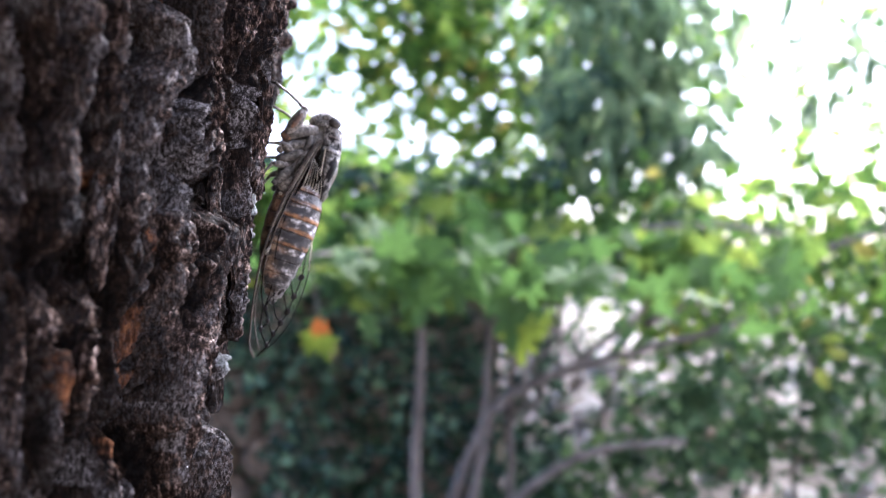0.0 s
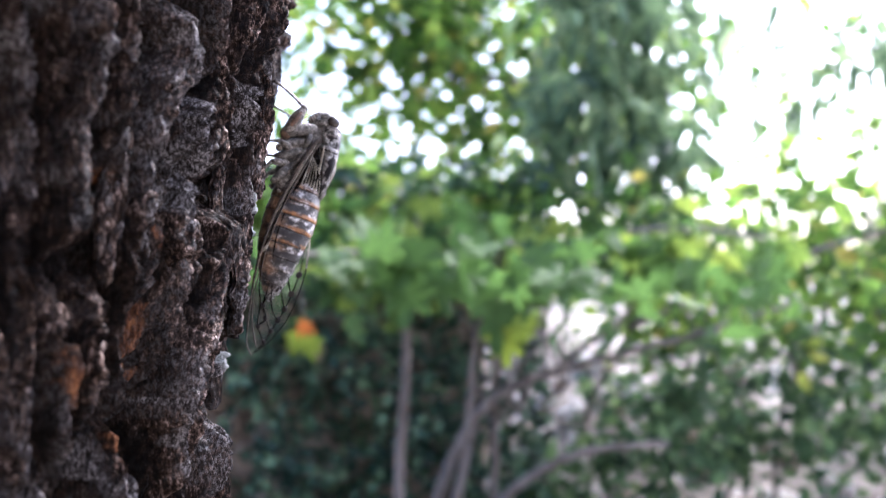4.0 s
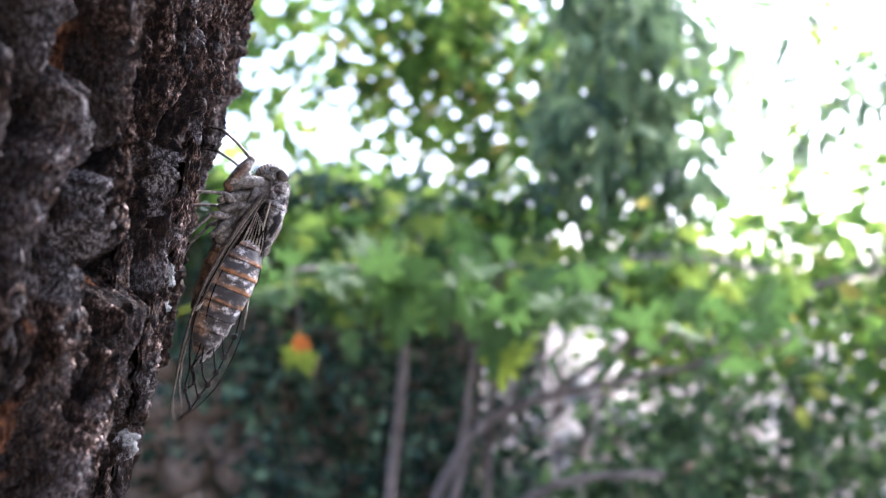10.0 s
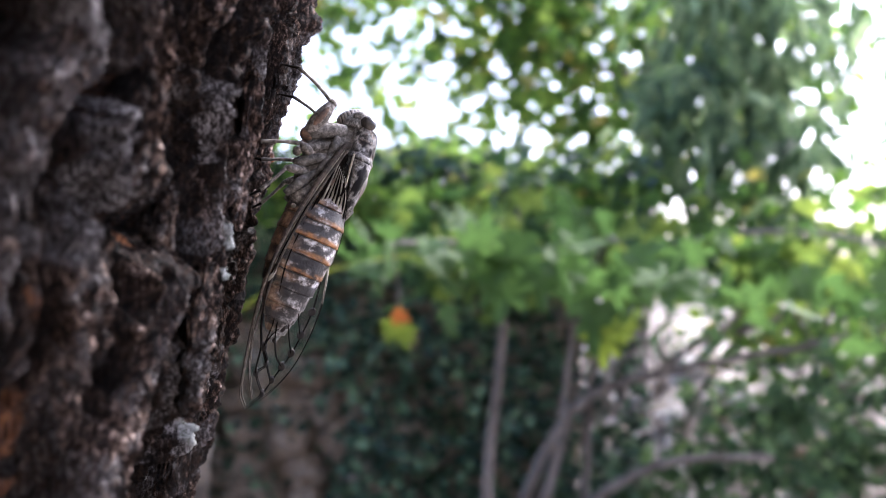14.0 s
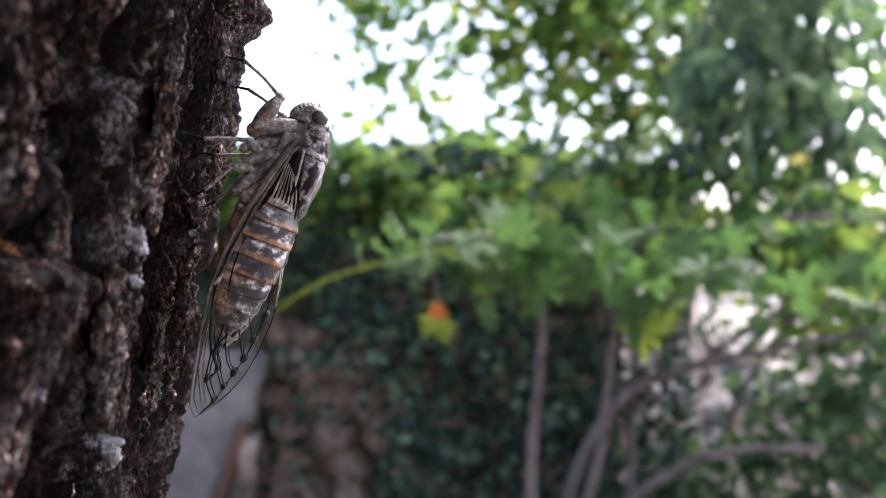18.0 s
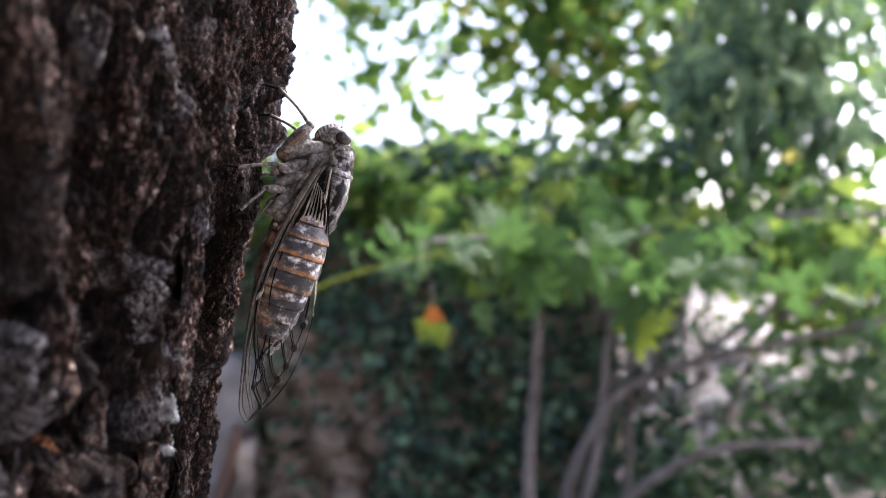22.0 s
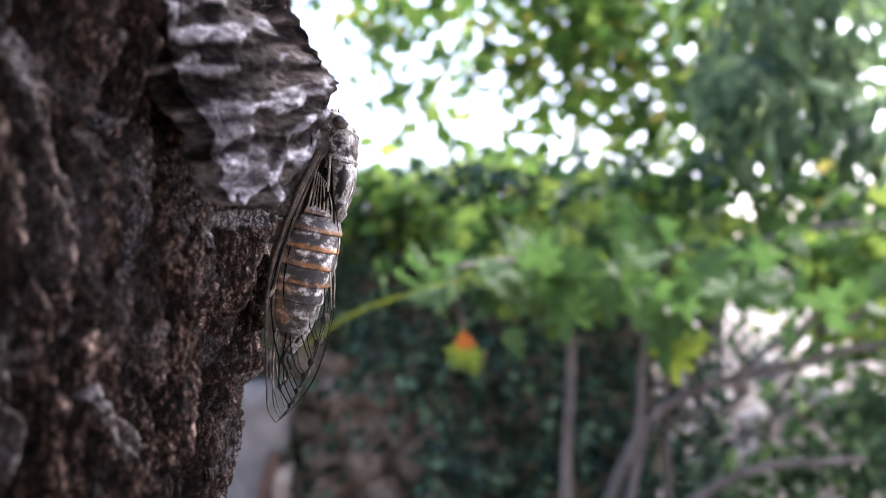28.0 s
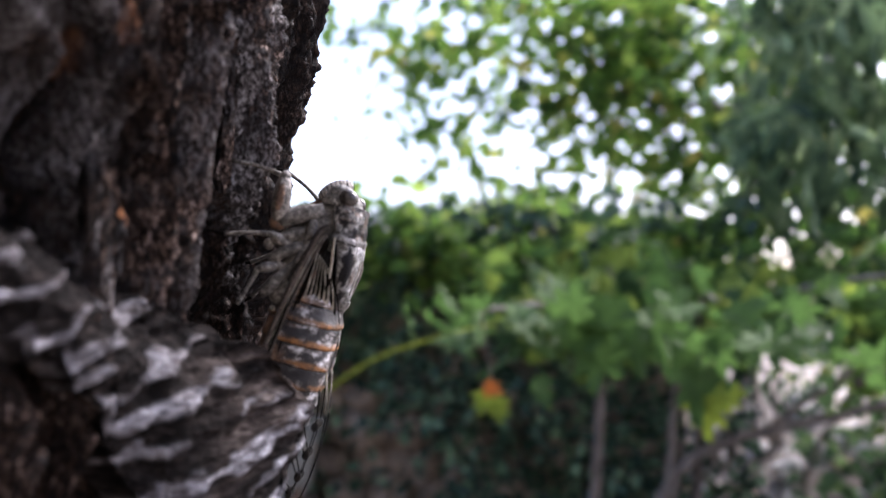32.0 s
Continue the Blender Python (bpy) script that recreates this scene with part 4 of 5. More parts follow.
def hindwing(side):
    n, k = 24, 8
    f = np.array(curve_through([(-1.8, 2.0), (-2.6, -4.0), (-2.2, -11.0), (-0.6, -16.5)], 8))
    b = np.array(curve_through([(-0.8, 2.0), (1.2, -3.0), (1.9, -9.0), (-0.6, -16.5)], 8))
    w = np.linspace(0, 1, k)
    xz = f[:, None, :] * (1 - w[None, :, None]) + b[:, None, :] * w[None, :, None]
    v = np.array([on_wing(x, z, side, 0.45) for x, z in xz.reshape(-1, 2)]) * MM
    wing = sheet("hindwing", v, grid_faces(len(f), k), THIN_MEMBRANE, cicada, "short clear hindwing under the forewing")
    for line in (f[::3], b[::3], (f * 0.6 + b * 0.4)[::3], (f * 0.3 + b * 0.7)[::3]):
        rod("vein", [on_wing(x, z, side, 0.42) for x, z in line], [0.08, 0.06, 0.04], VEIN, wing, "", 5, 0.7, 2)


for side in (-1, 1):
    forewing(side)
    hindwing(side)

# ---- ground, wall and plants behind ----
SOIL = mottled("soil", [(0.3, (0.05, 0.04, 0.03)), (0.52, (0.2, 0.17, 0.14)), (0.68, (0.5, 0.46, 0.42))], 4.5, 0.9, 0.02)
STONE = mottled("stone", [(0.32, (0.08, 0.06, 0.042)), (0.5, (0.26, 0.2, 0.145)), (0.7, (0.58, 0.48, 0.38))], 5, 0.85, 0.008)
SLAB = mottled("grey_slab", [(0.3, (0.13, 0.118, 0.104)), (0.7, (0.3, 0.275, 0.245))], 7, 0.85, 0.008)
PALE_STONE = mottled("pale_stone", [(0.3, (0.25, 0.23, 0.2)), (0.7, (0.62, 0.58, 0.54))], 7, 0.85, 0.008)
RUSTY_WOOD = mottled("rusty_wood", [(0.3, (0.05, 0.028, 0.018)), (0.7, (0.2, 0.11, 0.065))], 14, 0.8, 0.004, (1, 1, 0.15))
STEM = mottled("stem_bark", [(0.3, (0.06, 0.048, 0.04)), (0.7, (0.21, 0.18, 0.155))], 18, 0.8, 0.004, (1, 1, 0.3))
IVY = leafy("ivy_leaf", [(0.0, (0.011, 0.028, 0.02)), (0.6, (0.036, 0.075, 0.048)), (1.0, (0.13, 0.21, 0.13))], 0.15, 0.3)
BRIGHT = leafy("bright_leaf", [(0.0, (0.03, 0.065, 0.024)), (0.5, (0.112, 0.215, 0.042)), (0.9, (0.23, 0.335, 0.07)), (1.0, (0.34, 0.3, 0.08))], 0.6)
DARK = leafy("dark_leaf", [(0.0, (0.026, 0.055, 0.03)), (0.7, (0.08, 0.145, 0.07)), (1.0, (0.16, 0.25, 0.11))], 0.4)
FIG = leafy("fig_leaf", [(0.0, (0.02, 0.054, 0.02)), (0.5, (0.078, 0.15, 0.036)), (1.0, (0.21, 0.285, 0.055))], 0.5)
ASH = leafy("ash_leaf", [(0.0, (0.04, 0.075, 0.045)), (0.6, (0.12, 0.19, 0.105)), (1.0, (0.24, 0.33, 0.2))], 0.5)
YELLOW = leafy("yellow_leaf", [(0.0, (0.14, 0.24, 0.03)), (1.0, (0.3, 0.3, 0.04))], 0.5)
ORANGE = leafy("orange_leaf", [(0.0, (0.36, 0.11, 0.025)), (1.0, (0.42, 0.16, 0.035))], 0.4)


def rise(x, y):
    """The height of the ground: level near the pine, a stony bank farther off."""
    return 0.75 * step(y, 3.6, 6.5) * step(x, -0.2, 1.2) + 0.25 * step(y, 5, 9) + 0.06 * wave(x * 0.9, y * 0.9, 101) * step(y, 1.5, 3) + 0.02 * wave(x * 3, y * 3, 102)


gx = np.concatenate([[-400, -60], np.linspace(-12, 12, 110), [60, 400]])
gy = np.concatenate([[-400, -60], np.linspace(-6, 16, 110), [60, 400]])
gx, gy = np.meshgrid(gx, gy)
tagged(sheet("ground", np.stack([gx, gy, rise(gx, gy)], -1).reshape(-1, 3), grid_faces(*gx.shape), SOIL), "dry pale earth with stones and litter", "ground", kind="structure")

dice = np.random.default_rng(8)


def stone_mesh(seed):
    bm = bmesh.new()
    bmesh.ops.create_icosphere(bm, subdivisions=2, radius=1)
    for v in bm.verts:
        p = v.co * 1.3
        v.co *= 0.8 + 0.35 * noise.noise(p + Vector((seed * 9, 0, 0)))
        v.co.x, v.co.y, v.co.z = [max(-0.8, min(0.8, c)) for c in v.co]
    me = bpy.data.meshes.new("stone")
    bm.to_mesh(me)
    bm.free()
    me.materials.append(STONE)
    return me


STONES = [stone_mesh(i) for i in range(6)]

# the old wall under the ivy, its stones bare at one end
wall = thing("wall_north", "low rubble stone wall overgrown with ivy", "wall", kind="structure")
bm = bmesh.new()
bmesh.ops.create_cube(bm, size=1, matrix=pose(-1.9, 4.1, 0.78) @ Matrix.Diagonal((4.4, 0.5, 1.6, 1)))
bmesh.ops.subdivide_edges(bm, edges=bm.edges, cuts=6, use_grid_fill=True)
for v in bm.verts:
    v.co += Vector([noise.noise(v.co * 3 + Vector((k, 0, 0))) * 0.06 for k in (0, 7, 13)])
part("core", bm, STONE, wall, "", False)
z = 0.1
while z < 1.05:
    x = -3.0 + dice.uniform(0, 0.2)
    while x < -0.7:
        w = dice.uniform(0.12, 0.4)
        ob = new("stone", STONES[int(dice.integers(6))])
        ob.parent = wall
        ob.matrix_basis = pose(x + w / 2, 3.82 + dice.uniform(-0.03, 0.03), z, dice.uniform(0, 25), dice.uniform(-10, 10), dice.uniform(0, 360)) @ Matrix.Diagonal((w * 0.64, 0.13, dice.uniform(0.09, 0.17), 1))
        x += w
    z += 0.16

stake = thing("wooden_stake", "weathered red-brown wooden stake leaning by the wall", "stake", pose(-1.56, 3.4, 0, 0, 12, 0))
part("pole", tube([(-0.03, 0, -0.05), (0, 0.01, 0.2), (0.01, 0.02, 0.5), (0, 0.03, 0.54)], [0.036, 0.034, 0.032, 0.02], 12), RUSTY_WOOD, stake)
block = thing("stone_block", "pale grey slanting stone beside the wall", "stone", pose(-1.84, 3.5, -0.12, 0, 17, 8))
bm = bmesh.new()
bmesh.ops.create_cube(bm, size=1, matrix=pose(0, 0, 0.5) @ Matrix.Diagonal((0.38, 0.2, 1.0, 1)))
bmesh.ops.subdivide_edges(bm, edges=bm.edges, cuts=7, use_grid_fill=True)
for v in bm.verts:
    v.co += Vector([noise.noise(v.co * 6 + Vector((k, 0, 0))) * 0.04 for k in (0, 7, 13)])
part("slab", bm, SLAB, block)

chunk = thing("stone_block", "beige upright stone at the wall's foot", "stone", pose(-1.47, 3.45, -0.05, 0, 8, 20))
bm = bmesh.new()
bmesh.ops.create_cube(bm, size=1, matrix=pose(0, 0, 0.26) @ Matrix.Diagonal((0.075, 0.12, 0.5, 1)))
bmesh.ops.subdivide_edges(bm, edges=bm.edges, cuts=5, use_grid_fill=True)
for v in bm.verts:
    v.co += Vector([noise.noise(v.co * 8 + Vector((k, 0, 0))) * 0.03 for k in (3, 9, 17)])
part("slab", bm, STONE, chunk)

# rocks and litter on the bank; every second paler, white glints put into its colour
for number in range(90):
    x, y = dice.uniform(0.3, 3.0), dice.uniform(3.9, 6.2)
    size = dice.uniform(0.035, 0.15)
    me = STONES[number % 6]
    if number % 2:
        me = bpy.data.meshes.get("pale_rock_%d" % (number % 6)) or me.copy()
        me.name = "pale_rock_%d" % (number % 6)
        me.materials[0] = PALE_STONE
    rock = tagged(new("rock", me), "pale angular rock lying on the bank", "rock", "rocks on the bank")
    rock.matrix_world = pose(x, y, float(rise(np.array(x), np.array(y))) + size * 0.25, dice.uniform(0, 40), dice.uniform(0, 40), dice.uniform(0, 360)) @ Matrix.Diagonal((size, size * 0.8, size * 0.6, 1))

# leaf shapes: outline in the leaf's own plane, tip along +y
PLAIN = np.array([(0, 0, 0), (0.32, 0.3, 0.06), (0.3, 0.65, 0.05), (0, 1.05, -0.08), (-0.3, 0.65, 0.05), (-0.32, 0.3, 0.06)])
NARROW = np.array([(0, 0, 0), (0.14, 0.3, 0.03), (0.15, 0.7, 0.0), (0, 1.2, -0.2), (-0.15, 0.7, 0.0), (-0.14, 0.3, 0.03)])
LOBED = np.array([(0, 0, 0), (0.24, -0.12, 0.05), (0.36, 0.06, 0.06), (0.62, 0.2, -0.05), (0.5, 0.36, 0.0), (0.3, 0.4, 0.06), (0.46, 0.72, -0.04), (0.3, 0.78, 0.0), (0.15, 0.64, 0.05), (0.06, 1.12, -0.18), (-0.14, 0.98, -0.06), (-0.17, 0.62, 0.05), (-0.4, 0.8, -0.05), (-0.42, 0.56, 0.0), (-0.3, 0.38, 0.06), (-0.66, 0.26, -0.08), (-0.38, 0.04, 0.05), (-0.22, -0.1, 0.05)])


def leaf_cloud(name, centres, size, shape, mat, parent, droop=0.5, facing=None, label="", spread=0.35):
    """Many small leaves in one mesh, each an island of its own."""
    n, k = len(centres), len(shape)
    s = size * dice.uniform(1 - spread, 1 + spread, (n, 1, 1))
    tip = dice.normal(size=(n, 3)) * np.array([1, 1, 0.6]) + np.array([0, 0, -droop])
    tip /= np.linalg.norm(tip, axis=1, keepdims=True)
    nor = dice.normal(size=(n, 3)) * 0.8 + np.array([0, 0, 0.6] if facing is None else facing)
    side = np.cross(tip, nor)
    side /= np.linalg.norm(side, axis=1, keepdims=True) + 1e-9
    nor = np.cross(side, tip)
    v = centres[:, None, :] + s * (shape[None, :, 0:1] * side[:, None, :] + shape[None, :, 1:2] * tip[:, None, :] + shape[None, :, 2:3] * nor[:, None, :])
    i = np.arange(n)[:, None] * k
    tri = [(0, j, j + 1) for j in range(1, k - 1)]
    f = (i[:, None, :] + np.array(tri)[None]).reshape(-1, 3)
    return tagged(sheet(name, v.reshape(-1, 3), f, mat, parent, label, False), kind="stuff")


def clumps(n, count, lo, hi, size):
    """Places gathered in clumps inside a box."""
    mid = dice.uniform(lo, hi, (count, 3))
    who = dice.integers(count, size=n)
    return mid[who] + dice.normal(size=(n, 3)) * size * dice.uniform(0.5, 1.4, (count, 1))[who]


# ivy over the wall
ivy = thing("ivy", "dark green ivy draped over the wall", "ivy")
n = 12000
x, z = dice.uniform(-4.2, 0.55, n), dice.uniform(0.1, 1.85, n)
keep = (z > 0.84 + 0.3 * wave(x * 2.3, z * 0, 111)) | (x > -0.82 + 0.2 * wave(z * 4, z * 0, 112)) | (dice.random(n) < 0.18)
x, z = x[keep], z[keep]
y = 3.76 - 0.16 * (0.5 + wave(x * 3, z * 3, 113)) + dice.normal(size=len(x)) * 0.05 - 0.1 * step(z, 1.3, 1.8)
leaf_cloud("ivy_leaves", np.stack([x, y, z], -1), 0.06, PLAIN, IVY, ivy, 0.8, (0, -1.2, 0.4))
# top leaves in a brighter green, the light on them put into the colour
n = 5200
x = dice.uniform(-4.2, 0.6, n)
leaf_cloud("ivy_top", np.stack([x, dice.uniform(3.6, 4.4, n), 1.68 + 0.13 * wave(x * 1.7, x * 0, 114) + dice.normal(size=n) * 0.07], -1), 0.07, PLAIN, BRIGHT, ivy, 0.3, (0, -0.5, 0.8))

# more leaves in that lit green, in front and just below the top
n = 2300
x = dice.uniform(-3.6, 0.5, n)
leaf_cloud("lit_ivy", np.stack([x, dice.uniform(3.42, 3.62, n), 1.57 + 0.1 * wave(x * 2.1, x * 0, 115) + dice.normal(size=n) * 0.1], -1), 0.085, PLAIN, BRIGHT, ivy, 0.6, (0, -0.7, 0.6))

# a small fig tree before the wall
fig = thing("fig_tree", "young fig tree with several grey stems and lobed leaves", "tree")


def limb(name, points, r0, r1, parent, mat=STEM):
    pts = np.array(curve_through(points, 6))
    pts[1:-1] += dice.normal(size=(len(pts) - 2, 3)) * r0 * 0.15
    return part(name, tube(pts, list(np.linspace(r0, r1, len(pts))), 9), mat, parent)


limb("stem", [(-0.04, 2.85, -0.05), (-0.1, 2.88, 0.45), (-0.085, 2.9, 0.9), (-0.07, 2.9, 1.27), (-0.02, 2.85, 1.6)], 0.024, 0.012, fig)
limb("stem", [(0.0, 3.42, -0.05), (0.02, 3.4, 0.2), (0.05, 3.4, 0.38), (0.15, 3.4, 0.6), (0.235, 3.4, 0.742), (0.346, 3.4, 0.821), (0.53, 3.4, 0.89), (0.776, 3.4, 0.959), (1.12, 3.38, 1.05), (1.6, 3.35, 1.22)], 0.034, 0.012, fig)
limb("stem", [(0.12, 3.42, -0.05), (0.12, 3.4, 0.3), (0.167, 3.4, 0.535), (0.17, 3.4, 0.63), (0.206, 3.42, 1.03), (0.25, 3.4, 1.22), (0.3, 3.3, 1.4)], 0.03, 0.01, fig)
limb("stem", [(0.3, 3.5, -0.05), (0.3, 3.5, 0.4), (0.3, 3.45, 0.9), (0.36, 3.4, 1.2), (0.42, 3.3, 1.42)], 0.022, 0.009, fig)
limb("branch", [(0.16, 3.3, 0.2), (0.31, 3.2, 0.41), (0.464, 3.2, 0.526), (0.59, 3.2, 0.582), (0.72, 3.22, 0.61), (1.0, 3.25, 0.62)], 0.024, 0.013, fig)
limb("branch", [(0.53, 3.4, 0.89), (0.677, 3.4, 1.0), (0.85, 3.4, 1.135), (0.9, 3.4, 1.22), (1.0, 3.4, 1.4)], 0.014, 0.007, fig)
limb("branch", [(0.9, 3.5, 1.08), (1.215, 3.5, 1.237), (1.51, 3.5, 1.325), (1.71, 3.5, 1.426), (2.3, 3.5, 1.6)], 0.02, 0.012, fig)
limb("branch", [(0.25, 3.4, 1.1), (0.1, 3.0, 1.3), (-0.2, 2.6, 1.38), (-0.4, 2.3, 1.36)], 0.016, 0.006, fig)
limb("branch", [(0.28, 3.3, 1.3), (0.25, 2.7, 1.42), (0.25, 2.3, 1.4)], 0.012, 0.006, fig)
limb("branch", [(0.42, 3.3, 1.4), (0.9, 3.0, 1.5), (1.3, 2.9, 1.45)], 0.014, 0.006, fig)
for number in range(7):
    x = 0.2 + 0.07 * number
    limb("twig", [(x, 3.45, 0.55 + 0.05 * number), (x + dice.normal() * 0.06, 3.4, 0.85), (x + dice.normal() * 0.12, 3.35, 1.15)], 0.009, 0.004, fig)


def big_leaf(place, size, turn, mat, name="leaf"):
    k = len(LOBED)
    v = [Vector(p) * size for p in LOBED] + [Vector((0, 0.5 * size, 0.02 * size))]
    bm = bmesh.new()
    vs = [bm.verts.new(p) for p in v]
    for j in range(k):
        bm.faces.new((vs[k], vs[j], vs[(j + 1) % k]))
    ob = part(name, bm, mat, fig, "", False)
    ob.matrix_basis = pose(*place, *turn)
    return ob


SHARED = {}
for number in range(110):
    t = dice.random()
    place = (dice.uniform(-0.62, 1.0), dice.uniform(2.0, 3.0), 0)
    high = 1.3 + place[1] * (0.025 + dice.normal() * 0.03) - 0.06 * (place[0] > 0.45)
    ob = big_leaf((place[0], place[1], high), 1.0, (0, 0, 0), FIG) if not SHARED else None
    if ob is None:
        ob = new("leaf", SHARED["leaf"])
        ob.parent = fig
    SHARED.setdefault("leaf", ob.data)
    s = dice.uniform(0.07, 0.13)
    ob.matrix_basis = pose(place[0], place[1], high, 215 + dice.normal() * 40, dice.normal() * 45, dice.uniform(-110, 110)) @ Matrix.Scale(s, 4)
big_leaf((0.19, 2.05, 1.235), 0.13, (262, 8, 10), FIG, "hanging_leaf")
big_leaf((0.2, 2.04, 1.17), 0.095, (265, -5, -12), YELLOW, "hanging_leaf")
big_leaf((0.26, 2.06, 1.2), 0.07, (268, 10, 25), YELLOW, "hanging_leaf")
big_leaf((-0.05, 2.1, 1.31), 0.15, (250, 0, -10), FIG, "hanging_leaf")
big_leaf((0.1, 2.15, 1.37), 0.14, (240, 10, 20), FIG, "hanging_leaf")
big_leaf((-0.2, 2.05, 1.2), 0.08, (262, -15, 55), FIG, "hanging_leaf")
big_leaf((-0.345, 2.08, 1.168), 0.046, (262, -75, 10), ORANGE, "withered_leaf")
big_leaf((-0.345, 2.09, 1.15), 0.058, (264, 14, 10), YELLOW, "withered_leaf")
big_leaf((-0.315, 2.085, 1.14), 0.062, (264, -10, 25), YELLOW, "withered_leaf")
for place, size, turn in (((-0.15, 2.2, 1.36), 0.15, (238, 0, 35)), ((-0.02, 2.12, 1.4), 0.15, (246, 12, -25)), ((0.03, 2.25, 1.33), 0.14, (255, -8, 5)), ((0.16, 2.2, 1.32), 0.13, (258, 5, -30)), ((-0.28, 2.3, 1.38), 0.13, (240, 10, 50)), ((0.35, 2.2, 1.33), 0.13, (240, -40, 20)), ((0.33, 2.4, 1.4), 0.15, (235, -20, -30)), ((0.5, 2.5, 1.36), 0.14, (245, 15, 40))):
    big_leaf(place, size, turn, FIG, "broad_leaf")
limb("leaf_stalk", [(-0.37, 2.15, 1.36), (-0.345, 2.12, 1.25), (-0.325, 2.09, 1.16)], 0.0025, 0.002, fig)
limb("twig", [(-0.75, 2.0, 1.15), (-0.62, 2.05, 1.24), (-0.45, 2.15, 1.3), (-0.3, 2.3, 1.34)], 0.006, 0.004, fig, YELLOW)
leaf_cloud("fig_foliage", clumps(420, 44, (-0.5, 2.6, 1.3), (1.2, 3.6, 1.52), 0.08), 0.09, LOBED, FIG, fig, 0.5, (0, -0.6, 0.5))

# shrubs on the bank
shrub = thing("shrub", "broad-leaved green shrub on the stony bank", "shrub")
for number in range(9):
    x = 0.7 + number * 0.28
    limb("stem", [(x, 4.1, 0.1), (x + dice.normal() * 0.1, 4.0, 0.6), (x + dice.normal() * 0.25, 3.9, 1.3), (x + dice.normal() * 0.4, 3.8, 1.7)], 0.014, 0.006, shrub)
leaf_cloud("shrub_foliage", clumps(2300, 130, (0.8, 3.3, 1.0), (3.2, 4.6, 1.75), 0.11), 0.085, PLAIN, BRIGHT, shrub, 0.5, (0, -0.5, 0.6))
# low and inner leaves take a darker green, the shrub's shade put into it
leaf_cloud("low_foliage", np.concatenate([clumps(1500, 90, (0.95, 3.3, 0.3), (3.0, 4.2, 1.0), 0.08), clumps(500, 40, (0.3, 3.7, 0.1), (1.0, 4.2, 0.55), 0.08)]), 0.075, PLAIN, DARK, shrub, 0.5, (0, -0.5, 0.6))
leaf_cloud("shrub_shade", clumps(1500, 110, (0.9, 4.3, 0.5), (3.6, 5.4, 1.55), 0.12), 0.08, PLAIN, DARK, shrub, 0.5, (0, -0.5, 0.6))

# a crown added to the pine, unseen, to block sky light from above
NEEDLE = np.array([(0, 0, 0), (0.05, 0.3, 0.0), (0.04, 0.8, 0.0), (0, 1.1, -0.1), (-0.04, 0.8, 0.0), (-0.05, 0.3, 0.0)])
for number in range(12):
    turn, high = number * 2.4, 3.1 + 0.11 * number
    far = np.array([1.9 * math.cos(turn), 1.9 * math.sin(turn), high + 0.5])
    root = on_trunk(np.array(turn), np.array(high), -0.03)
    limb("limb", [tuple(root), tuple(root * 0.5 + far * 0.5 + (0, 0, 0.1)), tuple(far)], 0.035, 0.01, pine)
leaf_cloud("unseen_needles", clumps(9000, 150, (-2.6, -2.4, 3.3), (2.0, 1.7, 4.6), 0.16), 0.14, NEEDLE, DARK, pine, 0.2)
# an unseen wall added behind the camera, to cut sky light on the bark
sky_blocker = thing("unseen_wall_south", "plain plastered wall, unseen, added to block sky light", "wall", kind="structure")
bm = bmesh.new()
bmesh.ops.create_cube(bm, size=1, matrix=pose(-0.5, -2.2, 2.2) @ Matrix.Diagonal((9.0, 0.3, 4.6, 1)))
bmesh.ops.bevel(bm, geom=bm.edges, offset=0.02, segments=2, affect="EDGES")
part("plaster", bm, mottled("plaster", [(0.3, (0.16, 0.145, 0.125)), (0.7, (0.26, 0.24, 0.21))], 4, 0.9, 0.004), sky_blocker)

# trees farther off
def tree(name, label, at, height, boxes, size, mat, shape=PLAIN, droop=0.4, lean=0.0):
    t = thing(name, label, "tree")
    x, y = at
    base = float(rise(np.array(x), np.array(y)))
    limb("trunk", [(x, y, base - 0.1), (x + lean * 0.3, y, height * 0.35), (x + lean * 0.7, y, height * 0.7), (x + lean, y, height)], 0.09, 0.03, t)
    for n, count, lo, hi, spread in boxes:
        mid = (np.array(lo) + np.array(hi)) / 2
        if abs(mid[0] - x - lean * 0.6) < 1.7:
            limb("limb", [(x + lean * 0.6, y, height * 0.6), tuple((np.array([x + lean, y, height * 0.8]) + mid) / 2), tuple(mid)], 0.035, 0.01, t)
        leaf_cloud("crown", clumps(n, count, lo, hi, spread), size, shape, mat, t, droop, (0, -0.4, 0.6))
    return t


tree("maple_tree", "maple tree with light green leaves against the sky", (0.9, 6.6), 4.6, [(1350, 66, (-1.7, 5.6, 2.75), (0.3, 7.4, 4.1), 0.19), (1500, 60, (0.1, 5.6, 2.35), (1.95, 7.4, 4.0), 0.21), (260, 50, (-1.7, 6.0, 2.0), (1.4, 7.2, 2.7), 0.1), (330, 26, (1.9, 5.4, 1.9), (4.0, 7.0, 3.7), 0.11), (110, 7, (-2.6, 5.8, 3.0), (-1.9, 7.4, 4.0), 0.15)], 0.115, BRIGHT, LOBED)
tree("ash_tree", "ash tree with dark drooping narrow leaves", (4.6, 4.9), 3.4, [(900, 52, (0.6, 3.6, 1.95), (1.3, 4.5, 3.3), 0.13), (170, 16, (0.75, 3.6, 1.7), (1.3, 4.3, 2.0), 0.09), (260, 30, (1.5, 4.0, 2.3), (3.2, 5.0, 2.9), 0.1)], 0.16, ASH, NARROW, 1.2, -0.8)
hedge = thing("hedge", "distant green hedge behind the bank", "hedge")
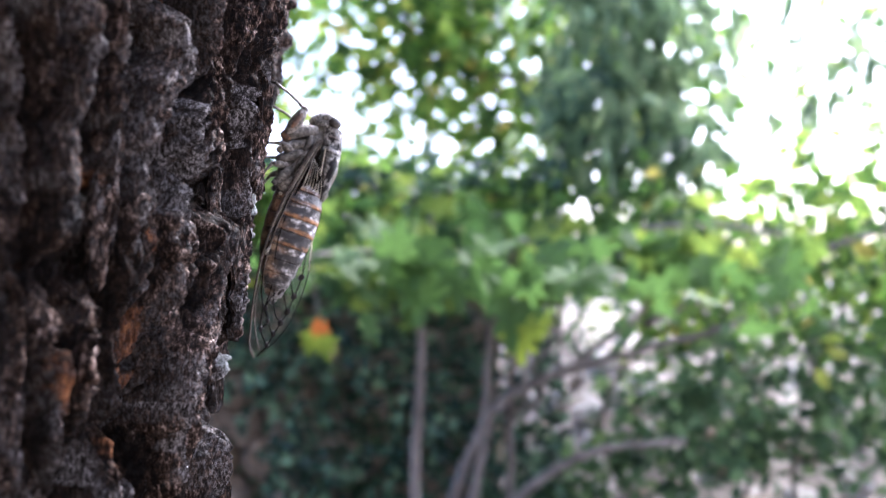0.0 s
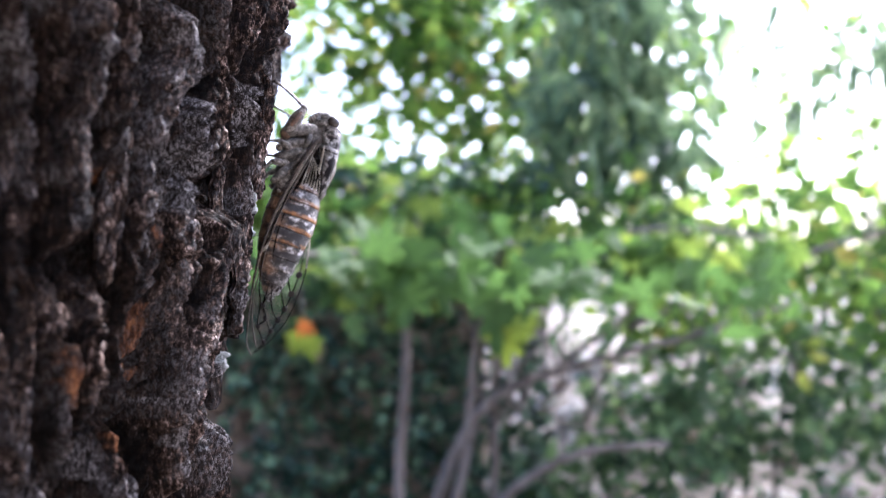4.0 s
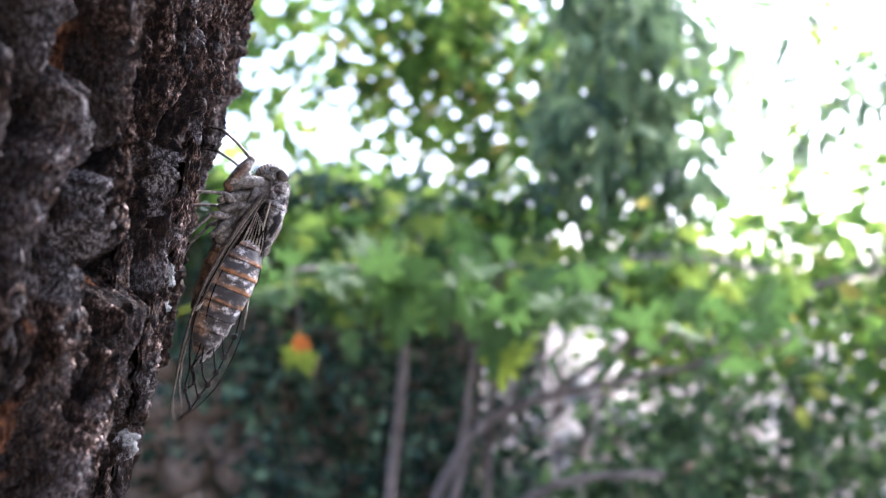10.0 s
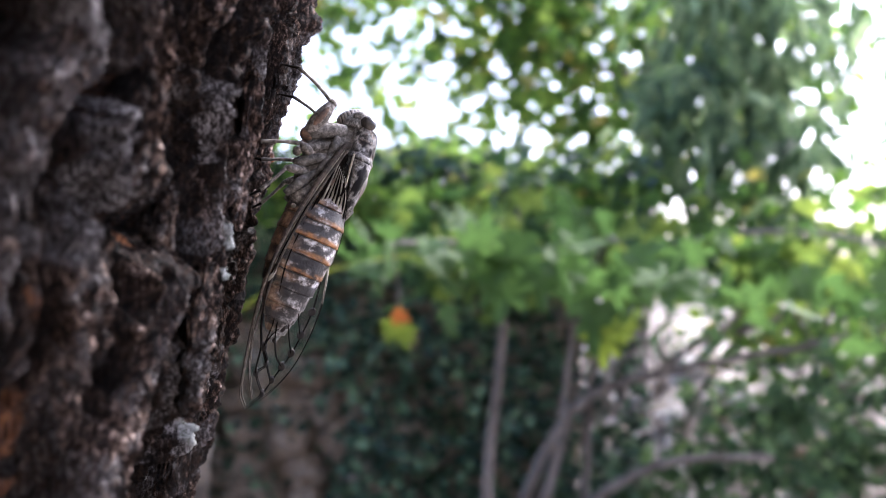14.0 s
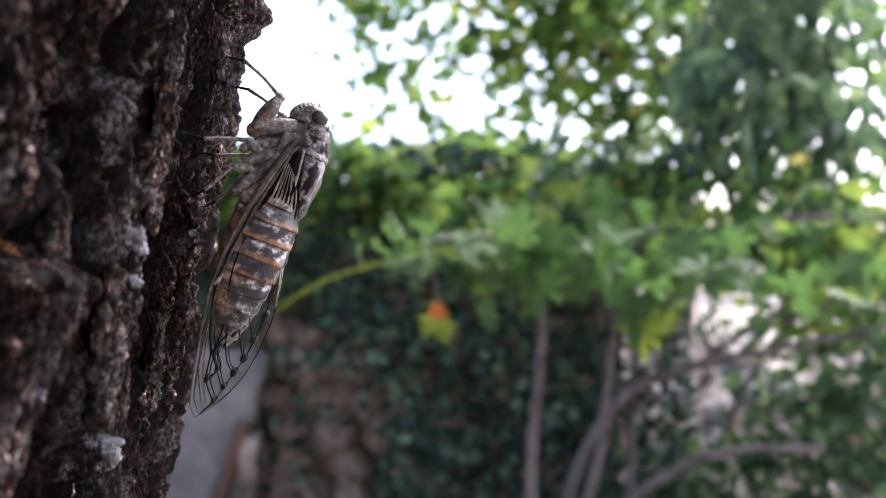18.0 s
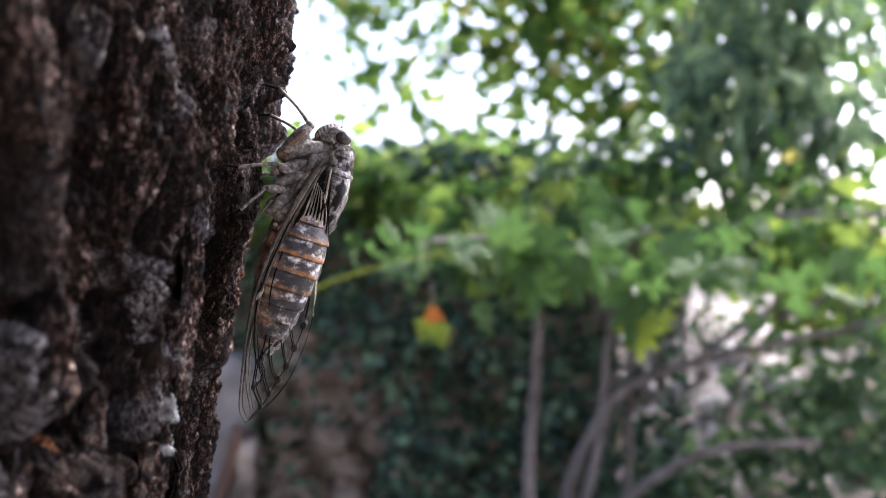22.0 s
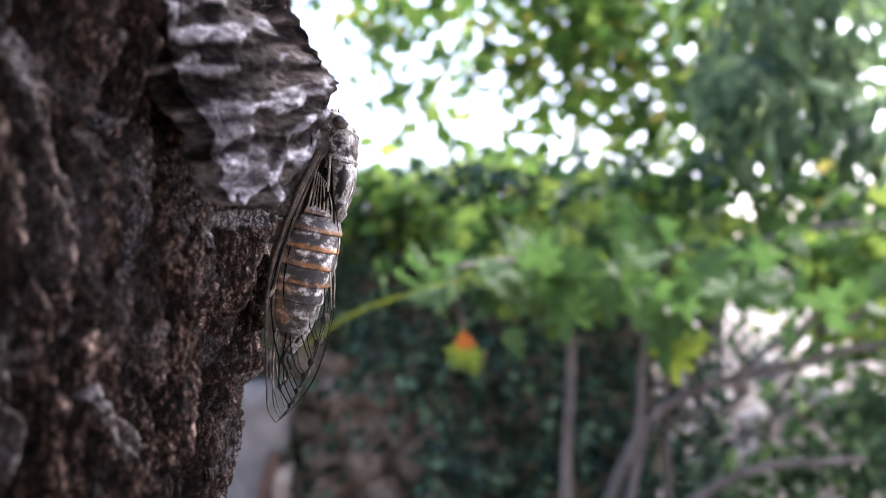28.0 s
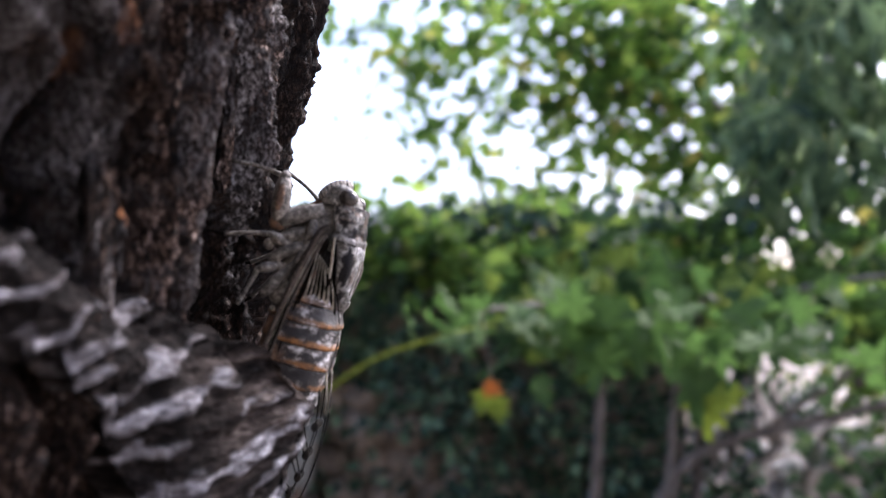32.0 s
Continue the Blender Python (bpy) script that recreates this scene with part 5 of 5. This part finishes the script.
leaf_cloud("hedge_foliage", clumps(5200, 260, (-6, 8.2, 0.2), (8, 9.6, 1.75), 0.2), 0.11, PLAIN, DARK, hedge, 0.4, (0, -0.8, 0.5))

# ---- what moves ----
TILT = pose(0, 0, 0, 0, 18, 0)
CLIMB = [
    (0.0, -0.0215, 0.1322, 1.3168, 0.3, 0.2, 12.8),
    (0.5, -0.0216, 0.1325, 1.3168, 0.2, 0.2, 13.0),
    (1.0, -0.0215, 0.1329, 1.3168, 0.0, 0.3, 13.1),
    (1.5, -0.0215, 0.1327, 1.3169, -0.2, 0.2, 13.3),
    (2.0, -0.0216, 0.1325, 1.3171, -0.3, 0.0, 13.3),
    (2.5, -0.0216, 0.1323, 1.3170, -0.4, 0.1, 13.2),
    (3.0, -0.0216, 0.1320, 1.3168, -0.4, 0.1, 13.1),
    (3.5, -0.0215, 0.1318, 1.3169, -0.3, 0.1, 12.9),
    (5.5, -0.0217, 0.1333, 1.3170, 0.5, 0.6, 12.0),
    (6.0, -0.0216, 0.1334, 1.3170, 0.5, 0.7, 11.9),
    (6.5, -0.0215, 0.1339, 1.3173, 0.6, 0.7, 11.9),
    (7.0, -0.0215, 0.1338, 1.3176, 0.6, 0.7, 12.1),
    (7.5, -0.0215, 0.1337, 1.3175, 0.5, 0.6, 12.3),
    (8.0, -0.0214, 0.1336, 1.3174, 0.3, 0.6, 12.6),
    (8.5, -0.0215, 0.1335, 1.3177, 0.1, 0.5, 12.9),
    (9.0, -0.0216, 0.1333, 1.3181, -0.2, 0.6, 13.2),
    (9.5, -0.0211, 0.1330, 1.3186, -0.6, 1.0, 14.1),
    (10.0, -0.0205, 0.1325, 1.3184, -1.0, 1.3, 15.0),
    (10.5, -0.0204, 0.1328, 1.3182, -1.1, 1.4, 15.3),
    (11.0, -0.0202, 0.1328, 1.3181, -1.2, 1.4, 15.5),
    (11.5, -0.0197, 0.1323, 1.3179, -1.3, 1.9, 16.1),
    (12.0, -0.0199, 0.1331, 1.3181, -1.2, 2.1, 16.3),
    (12.5, -0.0198, 0.1340, 1.3185, -1.2, 1.8, 16.5),
    (13.0, -0.0195, 0.1342, 1.3183, -1.3, 1.4, 16.9),
    (13.5, -0.0203, 0.1345, 1.3184, -1.3, 1.5, 16.9),
    (14.0, -0.0205, 0.1340, 1.3182, -1.4, 1.7, 17.1),
    (14.5, -0.0201, 0.1335, 1.3181, -1.6, 1.7, 17.5),
    (16.5, -0.0193, 0.1338, 1.3180, -0.2, 2.5, 17.2),
    (17.0, -0.0189, 0.1340, 1.3181, 0.0, 2.4, 17.1),
    (17.5, -0.0188, 0.1341, 1.3182, 0.2, 2.4, 17.0),
    (18.0, -0.0188, 0.1343, 1.3184, 0.4, 2.5, 17.1),
    (18.5, -0.0188, 0.1348, 1.3189, 0.6, 2.7, 17.1),
    (19.0, -0.0189, 0.1355, 1.3203, 0.8, 2.3, 16.9),
    (19.5, -0.0195, 0.1361, 1.3222, 1.0, 1.6, 16.3),
    (20.0, -0.0198, 0.1368, 1.3246, 1.0, 1.2, 16.2),
    (20.5, -0.0194, 0.1376, 1.3269, 0.9, 0.3, 16.4),
    (21.0, -0.0195, 0.1382, 1.3294, 0.5, -0.6, 16.5),
    (21.5, -0.0199, 0.1389, 1.3316, 0.4, -0.9, 16.3),
    (22.0, -0.0200, 0.1402, 1.3344, 0.6, -0.1, 16.0),
    (22.5, -0.0203, 0.1416, 1.3366, 1.0, 0.8, 15.5),
    (23.0, -0.0198, 0.1424, 1.3386, 1.4, 1.3, 15.4),
    (23.5, -0.0192, 0.1430, 1.3403, 1.8, 1.7, 15.7),
    (24.0, -0.0186, 0.1428, 1.3420, 2.1, 1.7, 16.3),
    (24.5, -0.0187, 0.1436, 1.3436, 2.3, 1.4, 16.5),
    (25.0, -0.0186, 0.1441, 1.3463, 2.5, 1.6, 16.2),
    (25.5, -0.0187, 0.1449, 1.3485, 2.6, 1.0, 15.9),
    (27.5, -0.0179, 0.1455, 1.3655, 2.1, -3.7, 10.3),
    (28.0, -0.0181, 0.1453, 1.3685, 2.2, -4.5, 10.0),
    (28.5, -0.0178, 0.1456, 1.3730, 2.4, -4.5, 9.7),
    (29.0, -0.0175, 0.1457, 1.3772, 2.5, -4.1, 9.7),
    (29.5, -0.0172, 0.1462, 1.3808, 2.5, -4.1, 10.1),
    (30.0, -0.0168, 0.1447, 1.3838, 2.1, -3.8, 10.8),
    (30.5, -0.0152, 0.1413, 1.3860, 1.7, -2.9, 11.7),
    (31.0, -0.0144, 0.1401, 1.3888, 1.5, -3.0, 12.2),
    (31.5, -0.0142, 0.1401, 1.3916, 1.4, -3.1, 12.2),
    (32.0, -0.0143, 0.1406, 1.3936, 1.4, -3.1, 12.1),
]
# seconds and turn of each leg about its hip while the cicada climbs
SWING = [(0.0, 0), (18.4, 0), (19.2, 6), (19.9, -14), (20.6, 8), (21.3, -12), (22.0, 8), (22.8, -16), (23.4, -8), (24.2, 8), (25.2, -10), (26.0, 6), (26.8, -12), (27.6, 5), (28.4, -14), (29.2, 6), (30.0, -20), (30.8, -24), (32.0, -22)]


def motions():
    walk(cicada, [(row[0], pose(*row[1:]) @ TILT) for row in CLIMB])
    for (which, side), ob in LEGS.items():
        size = {"front": 1.0, "middle": 0.55, "hind": 0.5}[which] * (1 if (side == "near") == (which != "middle") else -0.5)
        at = ob.location.copy()
        walk(ob, [(t, Matrix.Translation(at) @ pose(0, 0, 0, 0, turn * size, 0)) for t, turn in SWING])


motions()
